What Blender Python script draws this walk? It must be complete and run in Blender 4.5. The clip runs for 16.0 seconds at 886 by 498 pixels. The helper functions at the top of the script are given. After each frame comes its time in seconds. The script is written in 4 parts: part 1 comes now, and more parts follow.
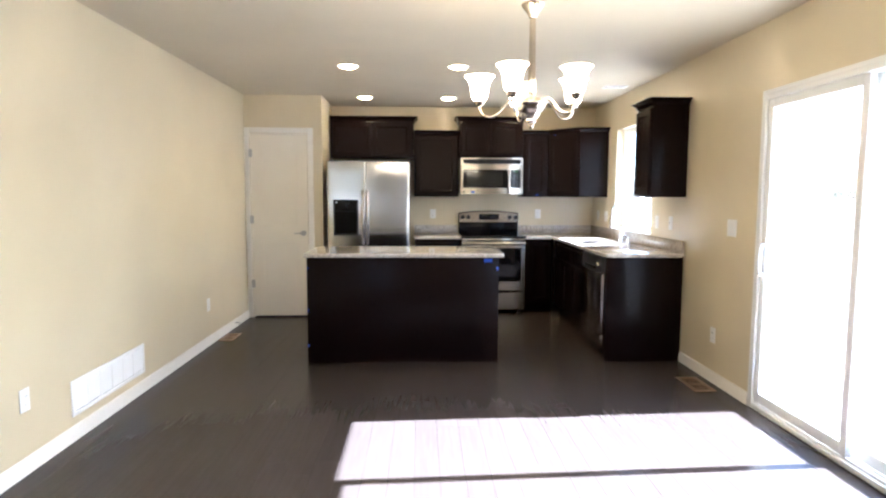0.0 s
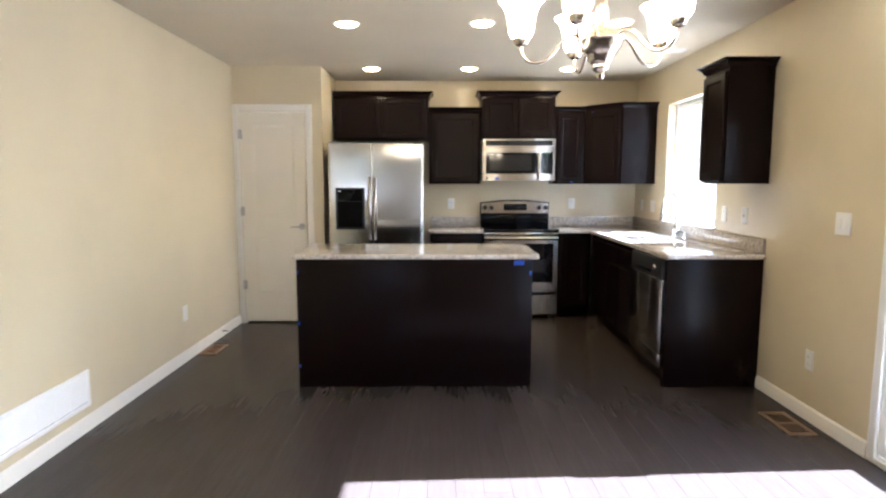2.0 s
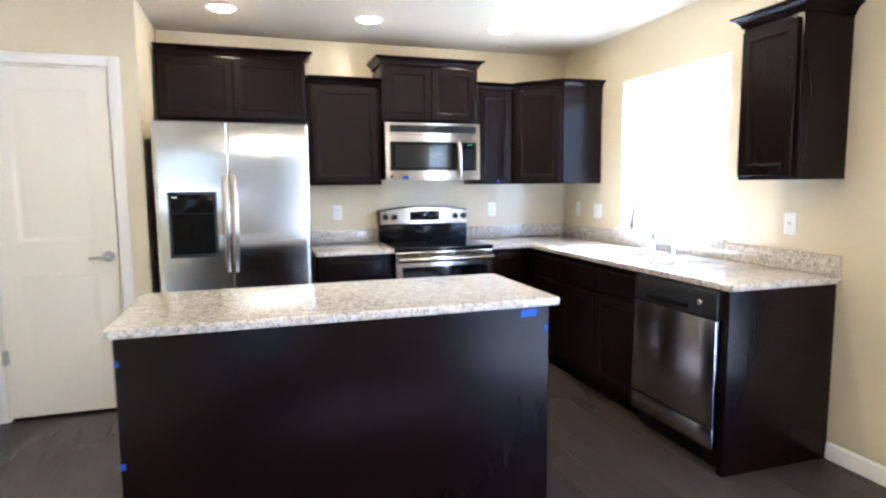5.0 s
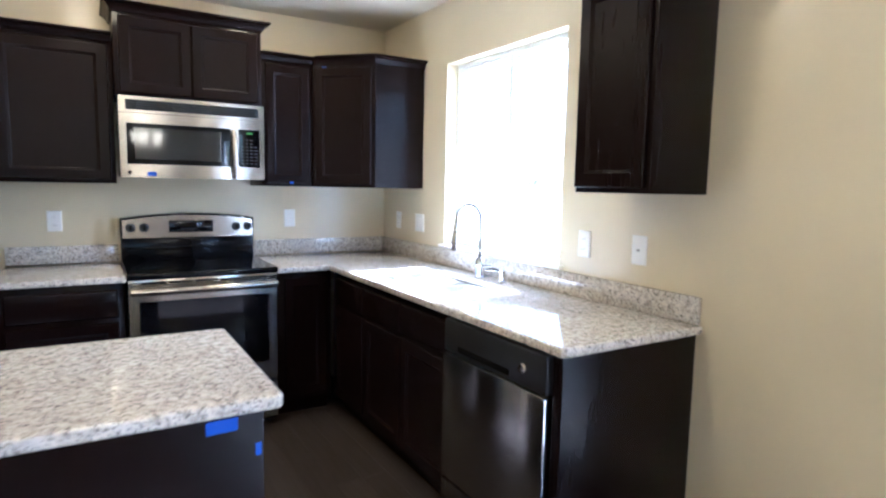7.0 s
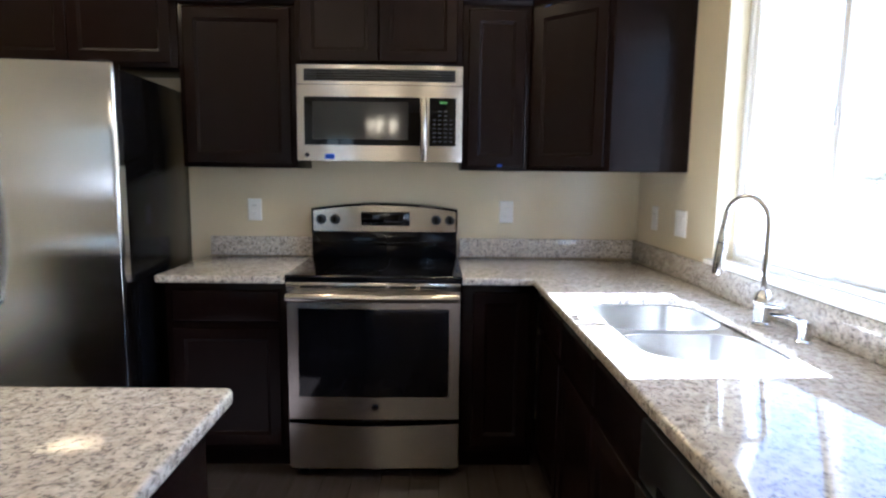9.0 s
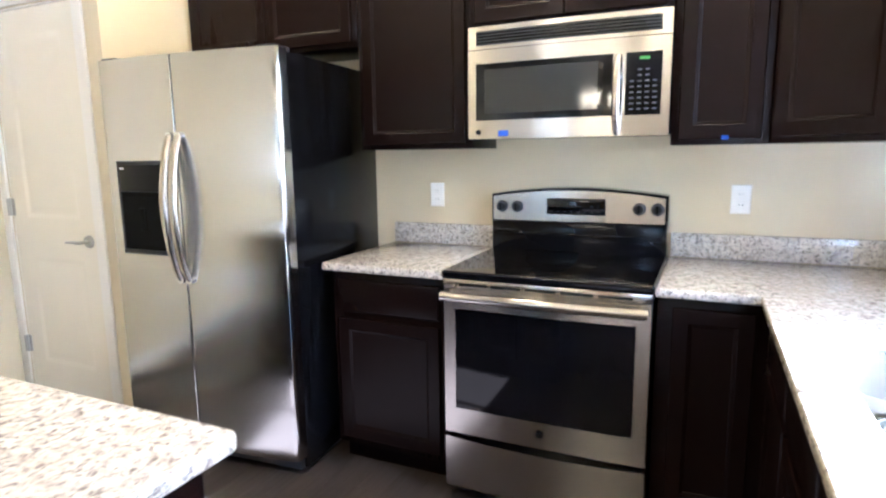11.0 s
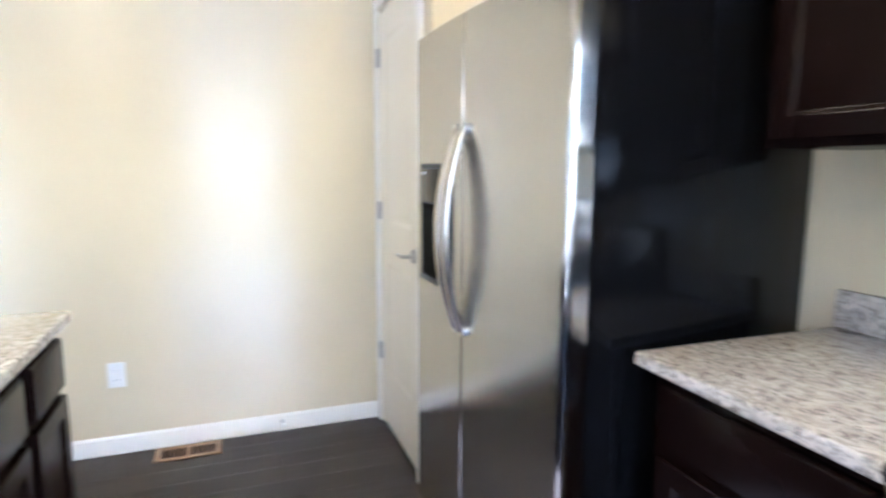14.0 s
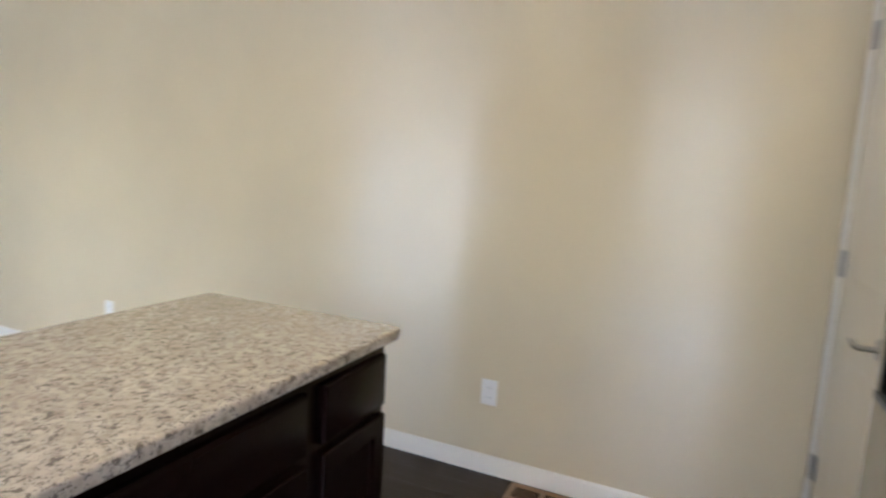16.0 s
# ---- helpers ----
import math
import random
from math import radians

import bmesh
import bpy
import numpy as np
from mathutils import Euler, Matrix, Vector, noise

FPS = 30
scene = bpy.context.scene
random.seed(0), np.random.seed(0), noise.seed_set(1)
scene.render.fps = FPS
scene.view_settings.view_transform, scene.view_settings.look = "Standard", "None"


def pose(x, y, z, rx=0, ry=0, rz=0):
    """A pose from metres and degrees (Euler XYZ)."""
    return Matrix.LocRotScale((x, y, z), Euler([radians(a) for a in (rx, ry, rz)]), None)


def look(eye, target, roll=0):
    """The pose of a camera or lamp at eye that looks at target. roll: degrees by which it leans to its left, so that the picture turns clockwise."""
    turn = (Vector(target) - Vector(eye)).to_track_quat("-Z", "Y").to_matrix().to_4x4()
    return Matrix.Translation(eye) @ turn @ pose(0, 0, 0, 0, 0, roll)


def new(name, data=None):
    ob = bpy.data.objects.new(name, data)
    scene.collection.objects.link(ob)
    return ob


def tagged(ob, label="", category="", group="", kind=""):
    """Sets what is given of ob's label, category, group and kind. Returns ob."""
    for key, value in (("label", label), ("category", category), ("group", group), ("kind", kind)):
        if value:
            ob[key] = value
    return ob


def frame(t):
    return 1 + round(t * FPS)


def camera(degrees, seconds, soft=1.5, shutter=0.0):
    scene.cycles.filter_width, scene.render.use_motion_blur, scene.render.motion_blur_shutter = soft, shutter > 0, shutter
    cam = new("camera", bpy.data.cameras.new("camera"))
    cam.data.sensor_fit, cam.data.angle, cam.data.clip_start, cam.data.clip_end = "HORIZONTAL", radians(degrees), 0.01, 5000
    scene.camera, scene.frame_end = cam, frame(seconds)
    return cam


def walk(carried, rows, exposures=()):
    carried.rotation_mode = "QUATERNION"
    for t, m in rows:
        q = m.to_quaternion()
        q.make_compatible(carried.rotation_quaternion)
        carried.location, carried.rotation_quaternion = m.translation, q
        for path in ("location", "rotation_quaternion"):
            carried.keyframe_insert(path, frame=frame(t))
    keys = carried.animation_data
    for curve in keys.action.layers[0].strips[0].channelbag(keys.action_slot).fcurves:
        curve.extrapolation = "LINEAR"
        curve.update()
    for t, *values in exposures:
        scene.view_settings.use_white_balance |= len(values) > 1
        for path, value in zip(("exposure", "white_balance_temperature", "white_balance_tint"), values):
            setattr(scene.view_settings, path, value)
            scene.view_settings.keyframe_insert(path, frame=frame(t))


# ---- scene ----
cam = camera(74.3, 16.0, soft=2.2, shutter=0.5)
PATH = [
    (0, (1.991, -7.494, 1.406), (2.062, -5.503, 1.222), 0.2),
    (0.5, (2.005, -7.341, 1.403), (2.032, -5.351, 1.204), 0.2),
    (1, (2.068, -7.072, 1.391), (2.017, -5.084, 1.179), -0.1),
    (1.5, (2.066, -6.825, 1.393), (2.006, -4.839, 1.166), -0.2),
    (2, (2.009, -6.57, 1.402), (2.018, -4.583, 1.176), 0.0),
    (2.5, (1.89, -6.239, 1.377), (1.99, -4.252, 1.174), -0.1),
    (3, (1.77, -5.914, 1.385), (1.92, -3.928, 1.204), -0.2),
    (3.2, (1.728, -5.795, 1.388), (1.904, -3.811, 1.206), -0.3),
    (5.3, (1.497, -4.671, 1.38), (2.223, -2.823, 1.14), -0.4),
    (5.5, (1.522, -4.614, 1.421), (2.338, -2.807, 1.162), -0.3),
    (6, (1.77, -4.42, 1.399), (2.775, -2.708, 1.161), 0.2),
    (6.5, (2.067, -4.248, 1.417), (3.114, -2.558, 1.192), 0.8),
    (7, (2.307, -3.988, 1.408), (3.335, -2.285, 1.193), 1.1),
    (7.5, (2.521, -3.779, 1.402), (3.427, -2.009, 1.186), 1.2),
    (8, (2.772, -3.596, 1.391), (3.365, -1.697, 1.179), 1.0),
    (8.5, (2.938, -3.396, 1.377), (3.179, -1.423, 1.152), 0.9),
    (9, (3.087, -3.15, 1.369), (3.119, -1.166, 1.113), 0.7),
    (9.5, (3.219, -3.084, 1.363), (3.002, -1.116, 1.079), 0.3),
    (10, (3.341, -3.014, 1.375), (2.805, -1.112, 1.067), -0.3),
    (10.2, (3.352, -2.966, 1.371), (2.735, -1.089, 1.061), -0.5),
    (12.3, (3.27, -2.092, 1.353), (2.208, -0.421, 1.069), 0.4),
    (12.5, (3.23, -2.036, 1.334), (2.106, -0.404, 1.068), 0.7),
    (13, (3.128, -1.821, 1.354), (1.781, -0.371, 1.068), 0.3),
    (13.5, (3.037, -1.635, 1.318), (1.416, -0.491, 1.065), 0.6),
    (14, (2.963, -1.524, 1.341), (1.103, -0.843, 1.063), 0.2),
    (14.5, (2.8, -1.393, 1.342), (0.829, -1.196, 1.067), -0.2),
    (15, (2.621, -1.327, 1.368), (0.643, -1.394, 1.079), 0.9),
    (15.5, (2.533, -1.287, 1.367), (0.585, -1.642, 1.089), 1.8),
    (16, (2.409, -1.237, 1.353), (0.6, -2.048, 1.091), 3.3),
]
EXPOSURES = [(t, 4.95 + s, k - 700, 10) for t, s, k in (
    (0, -.10, 5600), (1.5, -.25, 5620), (2.5, .00, 5440), (3, .13, 5190), (5.5, .64, 5080), (6, .44, 4970), (7, .06, 5020), (7.5, .10, 4850), (8, -.04, 4790), (8.5, -.30, 5200), (9, -.60, 5450),
    (9.5, -.42, 5600), (10, 0, 5550), (12.5, .88, 5040), (13.5, .60, 5220), (14, .37, 5080), (14.5, .08, 5400), (15, -.44, 5700), (15.5, -.95, 5800), (16, -.66, 5450))]
walk(cam, [(t, look(e, g, r)) for t, e, g, r in PATH], EXPOSURES)

# ---- world and sun ----
SUN_WAY = Vector((-2.65, -0.12, -1.95)).normalized()
sky_world = bpy.data.worlds.new("sky_world")
scene.world = sky_world
sky_world.use_nodes = True
wn = sky_world.node_tree
sky_node = wn.nodes.new("ShaderNodeTexSky")
sky_node.sky_type = "NISHITA"
sky_node.sun_disc = False
sky_node.dust_density = 3.0
sky_node.ozone_density = 1.5
sky_node.sun_elevation = math.asin(-SUN_WAY.z)
sky_node.sun_rotation = math.atan2(-SUN_WAY.x, -SUN_WAY.y)
wn.links.new(sky_node.outputs[0], wn.nodes["Background"].inputs[0])
wn.nodes["Background"].inputs[1].default_value = 0.05
sun_data = bpy.data.lights.new("sun", "SUN")
sun_data.energy = 5.0
sun_data.angle = radians(0.5)
sun_data.color = (1.0, 0.965, 0.92)
sun = new("sun", sun_data)
sun.matrix_world = look((0, 0, 6), Vector((0, 0, 6)) + SUN_WAY)

# ---- plan, in metres: x to the garden side, y to the range wall ----
XR, CEIL, REAR = 4.19, 2.51, -8.9
PANTRY_Y, JOG_X = -0.80, 0.865
THICK = 0.15
WIN = (-1.93, -0.88, 1.03, 2.14)          # kitchen window: y0, y1, z0, z1
SLIDE = (-5.60, -3.75, 0.0, 2.055)        # sliding door
REARWIN = (0.15, 1.15, 0.95, 2.05)         # rear window: x0, x1, z0, z1


# ---- building helpers ----
def box(bm, x0, x1, y0, y1, z0, z1, bevel=0.0, seg=2):
    made = bmesh.ops.create_cube(bm, size=1.0)["verts"]
    for v in made:
        v.co = Vector((x0 + (v.co.x + .5) * (x1 - x0), y0 + (v.co.y + .5) * (y1 - y0), z0 + (v.co.z + .5) * (z1 - z0)))
    if bevel > 0:
        edges = list({e for v in made for e in v.link_edges})
        bmesh.ops.bevel(bm, geom=edges, offset=bevel, segments=seg, profile=0.5, affect="EDGES")
    return bm


def frame_axes(way):
    way = way.normalized()
    side = way.cross(Vector((0, 0, 1)))
    if side.length < 1e-4:
        side = Vector((1, 0, 0))
    side.normalize()
    return side, side.cross(way).normalized()


def tube(bm, points, radii, seg=14, flat=1.0, caps=True):
    points = [Vector(p) for p in points]
    if not isinstance(radii, (list, tuple)):
        radii = [radii] * len(points)
    rings, side = [], None
    for i, p in enumerate(points):
        way = points[min(i + 1, len(points) - 1)] - points[max(i - 1, 0)]
        if side is None:
            side, up = frame_axes(way)
        else:
            way.normalize()
            side = (side - way * side.dot(way)).normalized()
            up = side.cross(way).normalized()
        rings.append([bm.verts.new(p + radii[i] * (side * math.cos(a) + up * flat * math.sin(a)))
                      for a in [2 * math.pi * k / seg for k in range(seg)]])
    for a, b in zip(rings, rings[1:]):
        for k in range(seg):
            bm.faces.new((a[k], a[(k + 1) % seg], b[(k + 1) % seg], b[k]))
    if caps:
        bm.faces.new(rings[0][::-1])
        bm.faces.new(rings[-1])
    return bm


def lathe(bm, profile, centre=(0, 0, 0), axis="z", seg=28, caps=True):
    cx, cy, cz = centre
    rings = []
    for r, h in profile:
        ring = []
        for k in range(seg):
            a = 2 * math.pi * k / seg
            u, v = r * math.cos(a), r * math.sin(a)
            co = (cx + u, cy + v, cz + h) if axis == "z" else (cx + u, cy + h, cz + v) if axis == "y" else (cx + h, cy + u, cz + v)
            ring.append(bm.verts.new(co))
        rings.append(ring)
    for a, b in zip(rings, rings[1:]):
        for k in range(seg):
            bm.faces.new((a[k], a[(k + 1) % seg], b[(k + 1) % seg], b[k]))
    if caps and profile[0][0] > 1e-5:
        bm.faces.new(rings[0][::-1])
    if caps and profile[-1][0] > 1e-5:
        bm.faces.new(rings[-1])
    return bm


def rings_panel(bm, origin, u, v, n, w, h, rings):
    """A panel from nested rectangles: rings of (inset, height along n), from the back's edge inwards to the middle."""
    origin, u, v, n = Vector(origin), Vector(u), Vector(v), Vector(n)
    loops = []
    for inset, depth in rings:
        cs = [(inset, inset), (w - inset, inset), (w - inset, h - inset), (inset, h - inset)]
        loops.append([bm.verts.new(origin + u * a + v * b + n * depth) for a, b in cs])
    for a, b in zip(loops, loops[1:]):
        for k in range(4):
            bm.faces.new((a[k], a[(k + 1) % 4], b[(k + 1) % 4], b[k]))
    bm.faces.new(loops[0][::-1])
    bm.faces.new(loops[-1])
    return bm


def rounded(x0, x1, y0, y1, r, seg=6):
    pts = []
    for cx, cy, a0 in ((x1 - r, y1 - r, 0), (x0 + r, y1 - r, 90), (x0 + r, y0 + r, 180), (x1 - r, y0 + r, 270)):
        for k in range(seg + 1):
            a = radians(a0 + 90 * k / seg)
            pts.append((cx + r * math.cos(a), cy + r * math.sin(a)))
    return pts


def slab(bm, outlines, z0, z1, soft=0.0):
    """A slab with rounded edges whose outline, and holes, are lists of (x, y)."""
    data = bpy.data.curves.new("slab_curve", "CURVE")
    data.dimensions, data.fill_mode = "2D", "BOTH"
    data.extrude = (z1 - z0) / 2 - soft
    data.bevel_depth, data.bevel_resolution, data.offset = soft, 3, -soft
    for pts in outlines:
        s = data.splines.new("POLY")
        s.points.add(len(pts) - 1)
        for q, (x, y) in zip(s.points, pts):
            q.co = (x, y, 0, 1)
        s.use_cyclic_u = True
    ob = bpy.data.objects.new("slab_curve", data)
    mesh = ob.to_mesh()
    mesh.transform(Matrix.Translation((0, 0, (z0 + z1) / 2)))
    bm.from_mesh(mesh)
    ob.to_mesh_clear()
    bpy.data.objects.remove(ob)
    bpy.data.curves.remove(data)
    bmesh.ops.remove_doubles(bm, verts=bm.verts[:], dist=1e-5)
    return bm


def mesh_of(name, bm, material, smooth=35.0):
    bmesh.ops.recalc_face_normals(bm, faces=bm.faces[:])
    me = bpy.data.meshes.new(name)
    bm.to_mesh(me)
    bm.free()
    me.materials.append(material)
    if smooth:
        me.shade_smooth()
        me.set_sharp_from_angle(angle=radians(smooth))
    return me


def thing(name, loc, label, category, group="", kind=""):
    ob = new(name)
    ob.empty_display_size = 0.1
    ob.location = loc
    return tagged(ob, label, category, group, kind)


def part(name, bm, material, parent, label="", smooth=35.0):
    """A mesh under a thing or a part; its points are given in the world."""
    root = parent
    while root.parent:
        root = root.parent
    bmesh.ops.translate(bm, verts=bm.verts[:], vec=-Vector(root.location))
    ob = new(name, mesh_of(name, bm, material, smooth))
    ob.parent = parent
    return tagged(ob, label)


def solid(name, bm, material, label, category, kind="structure", smooth=35.0):
    return tagged(new(name, mesh_of(name, bm, material, smooth)), label, category, "", kind)


def BM():
    return bmesh.new()


# ---- materials ----
def material(name, colour, rough=0.5, metal=0.0, spec=0.5):
    m = bpy.data.materials.new(name)
    m.use_nodes = True
    b = m.node_tree.nodes["Principled BSDF"]
    b.inputs["Base Color"].default_value = (*colour, 1)
    b.inputs["Roughness"].default_value = rough
    b.inputs["Metallic"].default_value = metal
    b.inputs["Specular IOR Level"].default_value = spec
    return m, m.node_tree, b


def coords(nt, scale=(1, 1, 1), turn=(0, 0, 0), world=True):
    t = nt.nodes.new("ShaderNodeNewGeometry") if world else nt.nodes.new("ShaderNodeTexCoord")
    m = nt.nodes.new("ShaderNodeMapping")
    m.inputs["Scale"].default_value = scale
    m.inputs["Rotation"].default_value = turn
    nt.links.new(t.outputs["Position" if world else "Object"], m.inputs["Vector"])
    return m.outputs[0]


def noise_tex(nt, vec, scale, detail=3.0, rough=0.5):
    n = nt.nodes.new("ShaderNodeTexNoise")
    n.inputs["Scale"].default_value = scale
    n.inputs["Detail"].default_value = detail
    n.inputs["Roughness"].default_value = rough
    nt.links.new(vec, n.inputs["Vector"])
    return n.outputs["Fac"]


def ramp(nt, fac, stops):
    r = nt.nodes.new("ShaderNodeValToRGB")
    while len(r.color_ramp.elements) < len(stops):
        r.color_ramp.elements.new(0.5)
    for e, (p, c) in zip(r.color_ramp.elements, stops):
        e.position, e.color = p, (*c, 1)
    nt.links.new(fac, r.inputs[0])
    return r.outputs[0]


def span(nt, fac, a, b, lo=0.0, hi=1.0):
    r = nt.nodes.new("ShaderNodeMapRange")
    for k, v in zip(("From Min", "From Max", "To Min", "To Max"), (a, b, lo, hi)):
        r.inputs[k].default_value = v
    nt.links.new(fac, r.inputs["Value"])
    return r.outputs["Result"]


def mix(nt, fac, a, b, how="MIX"):
    m = nt.nodes.new("ShaderNodeMix")
    m.data_type, m.blend_type = "RGBA", how
    for sock, v in ((m.inputs[0], fac), (m.inputs[6], a), (m.inputs[7], b)):
        if isinstance(v, (int, float)):
            sock.default_value = v
        elif isinstance(v, tuple):
            sock.default_value = (*v, 1)
        else:
            nt.links.new(v, sock)
    return m.outputs[2]


def bump(nt, b, height, strength, distance):
    n = nt.nodes.new("ShaderNodeBump")
    n.inputs["Strength"].default_value = strength
    n.inputs["Distance"].default_value = distance
    nt.links.new(height, n.inputs["Height"])
    nt.links.new(n.outputs[0], b.inputs["Normal"])


def brushed(nt, b, amount, upright=True):
    """Stretches the sheen upright or level, as brushing and rolling do."""
    way = nt.nodes.new("ShaderNodeCombineXYZ")
    way.inputs[2].default_value = 1.0
    nt.links.new(way.outputs[0], b.inputs["Tangent"])
    b.inputs["Anisotropic"].default_value = amount
    b.inputs["Anisotropic Rotation"].default_value = 0.0 if upright else 0.25


def painted(name, colour, rough, peel=0.25, vary=0.05, scale=170.0, spec=0.5, squash=1.0, relief=0.002, rolled=0.0):
    m, nt, b = material(name, colour, rough)
    v = coords(nt)
    big = noise_tex(nt, v, 1.3, 3)
    dark, light = tuple(c * (1 - vary) for c in colour), tuple(min(1, c * (1 + vary)) for c in colour)
    nt.links.new(ramp(nt, big, [(0.3, dark), (0.7, light)]), b.inputs["Base Color"])
    fine = noise_tex(nt, coords(nt, (1 / squash, 1 / squash, 1)), scale, 2)
    bump(nt, b, fine, peel, relief)
    b.inputs["Specular IOR Level"].default_value = spec
    if rolled:
        brushed(nt, b, rolled)
    return m


WALL = painted("wall_paint", (0.63, 0.545, 0.360), 0.28, 0.3, 0.05, 260, 0.75, 1.0, 0.0004, 0.9)
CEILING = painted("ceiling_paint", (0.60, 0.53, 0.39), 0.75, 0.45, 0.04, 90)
TRIM = painted("trim_paint", (0.80, 0.77, 0.70), 0.32, 0.05, 0.03)
DOORPAINT = painted("door_paint", (0.78, 0.73, 0.61), 0.36, 0.08, 0.03)
VINYL = painted("white_vinyl", (0.82, 0.82, 0.80), 0.3, 0.03, 0.02)
PLASTIC = painted("white_plastic", (0.80, 0.79, 0.76), 0.3, 0.0, 0.02)


def espresso():
    m, nt, b = material("espresso_wood", (0.02, 0.012, 0.011), 0.27, 0.0, 0.105)
    v = coords(nt, (9, 9, 0.8))
    grain = noise_tex(nt, v, 6, 6, 0.62)
    blotch = noise_tex(nt, coords(nt, (1, 1, 0.6)), 3.2, 3)
    a = ramp(nt, grain, [(0.3, (0.0052, 0.0025, 0.0022)), (0.72, (0.0068, 0.0033, 0.0029))])
    nt.links.new(mix(nt, span(nt, blotch, 0.35, 0.75, 0, 0.55), a, (0.0082, 0.0041, 0.0035)), b.inputs["Base Color"])
    return m


ESPRESSO = espresso()


def floor_wood():
    m, nt, b = material("dark_floor_wood", (0.04, 0.026, 0.02), 0.25, 0.0, 0.165)
    info = nt.nodes.new("ShaderNodeObjectInfo")
    v = coords(nt, (14, 1.1, 14))
    shift = nt.nodes.new("ShaderNodeVectorMath")
    scaled = nt.nodes.new("ShaderNodeVectorMath")
    scaled.operation = "SCALE"
    scaled.inputs[0].default_value = (31, 17, 5)
    nt.links.new(info.outputs["Random"], scaled.inputs["Scale"])
    nt.links.new(v, shift.inputs[0])
    nt.links.new(scaled.outputs[0], shift.inputs[1])
    grain = noise_tex(nt, shift.outputs[0], 3.0, 7, 0.62)
    base = ramp(nt, grain, [(0.25, (0.041, 0.0318, 0.0272)), (0.55, (0.048, 0.0376, 0.0326)), (0.8, (0.054, 0.0432, 0.0380))])
    tone = span(nt, info.outputs["Random"], 0, 1, 0.94, 1.06)
    nt.links.new(mix(nt, 1.0, base, tone, "MULTIPLY"), b.inputs["Base Color"])
    return m


FLOORWOOD = floor_wood()
SUBFLOOR = material("subfloor_dark", (0.012, 0.009, 0.008), 0.8)[0]


def granite():
    m, nt, b = material("granite", (0.5, 0.47, 0.42), 0.06, 0.0, 0.85)
    v = coords(nt)
    warm = noise_tex(nt, v, 38, 4, 0.6)
    base = ramp(nt, warm, [(0.30, (0.34, 0.30, 0.25)), (0.45, (0.54, 0.495, 0.43)), (0.6, (0.68, 0.635, 0.565))])
    cloud = noise_tex(nt, v, 9, 3)
    base = mix(nt, span(nt, cloud, 0.42, 0.68, 0, 0.5), base, (0.49, 0.43, 0.36))
    vor = nt.nodes.new("ShaderNodeTexVoronoi")
    vor.inputs["Scale"].default_value = 105
    nt.links.new(v, vor.inputs["Vector"])
    fleck = noise_tex(nt, v, 82, 3, 0.7)
    base = mix(nt, span(nt, fleck, 0.545, 0.625, 0, 0.85), base, (0.125, 0.11, 0.10))
    grey = noise_tex(nt, v, 120, 2, 0.6)
    base = mix(nt, span(nt, grey, 0.565, 0.665, 0, 0.75), base, (0.20, 0.19, 0.19))
    base = mix(nt, span(nt, vor.outputs["Distance"], 0.12, 0.05, 0, 0.6), base, (0.06, 0.055, 0.055))
    nt.links.new(base, b.inputs["Base Color"])
    return m


GRANITE = granite()


def steel(name, turn, rough=0.24, colour=(0.68, 0.67, 0.65), amount=0.0, upright=True):
    """Brushed steel; turn: the brushing's stretch along x, y, z."""
    m, nt, b = material(name, colour, rough, 1.0)
    brush = noise_tex(nt, coords(nt, turn), 10, 3)
    bump(nt, b, brush, 0.10, 0.0006)
    if amount:
        brushed(nt, b, amount, upright)
    return m


STEEL = steel("brushed_steel", (1, 1, 110), 0.2, (0.52, 0.49, 0.45), 0.9, True)
STEEL_V = steel("brushed_steel_door", (110, 110, 1), 0.16, (0.53, 0.52, 0.50), 0.97, False)
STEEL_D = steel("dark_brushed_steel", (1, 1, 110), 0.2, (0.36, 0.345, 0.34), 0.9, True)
CHROME = material("chrome", (0.75, 0.75, 0.76), 0.07, 1.0)[0]
NICKEL = steel("brushed_nickel", (30, 30, 30), 0.25, (0.62, 0.55, 0.46))
SATIN = steel("satin_nickel", (20, 20, 20), 0.3, (0.45, 0.44, 0.42))
SINKSTEEL = steel("sink_steel", (40, 2, 40), 0.25, (0.58, 0.572, 0.555))
BLACKGLASS = material("black_glass", (0.003, 0.003, 0.004), 0.05, 0.0, 0.36)[0]
MESHGLASS = material("screened_glass", (0.020, 0.0195, 0.018), 0.085, 0.0, 0.65)[0]
BLACKPAINT = painted("black_enamel", (0.004, 0.004, 0.005), 0.14, 0.01, 0.1, 300, 0.16)
BLACKPLASTIC = painted("black_plastic", (0.012, 0.012, 0.013), 0.35, 0.05, 0.1, 300)
GREYPRINT = material("grey_print", (0.018, 0.018, 0.019), 0.8, 0.0, 0.1)[0]
KEYPRINT = material("pale_key_print", (0.045, 0.045, 0.048), 0.6, 0.0, 0.2)[0]
BURNER = material("burner_print", (0.007, 0.007, 0.008), 0.2)[0]
BLUETAPE = painted("blue_tape", (0.010, 0.065, 0.44), 0.6, 0.1, 0.1, 400)
BRASS = steel("tan_metal", (10, 10, 10), 0.45, (0.42, 0.28, 0.17))
DARKHOLE = material("dark_inside", (0.004, 0.004, 0.004), 0.9, 0.0, 0.1)[0]


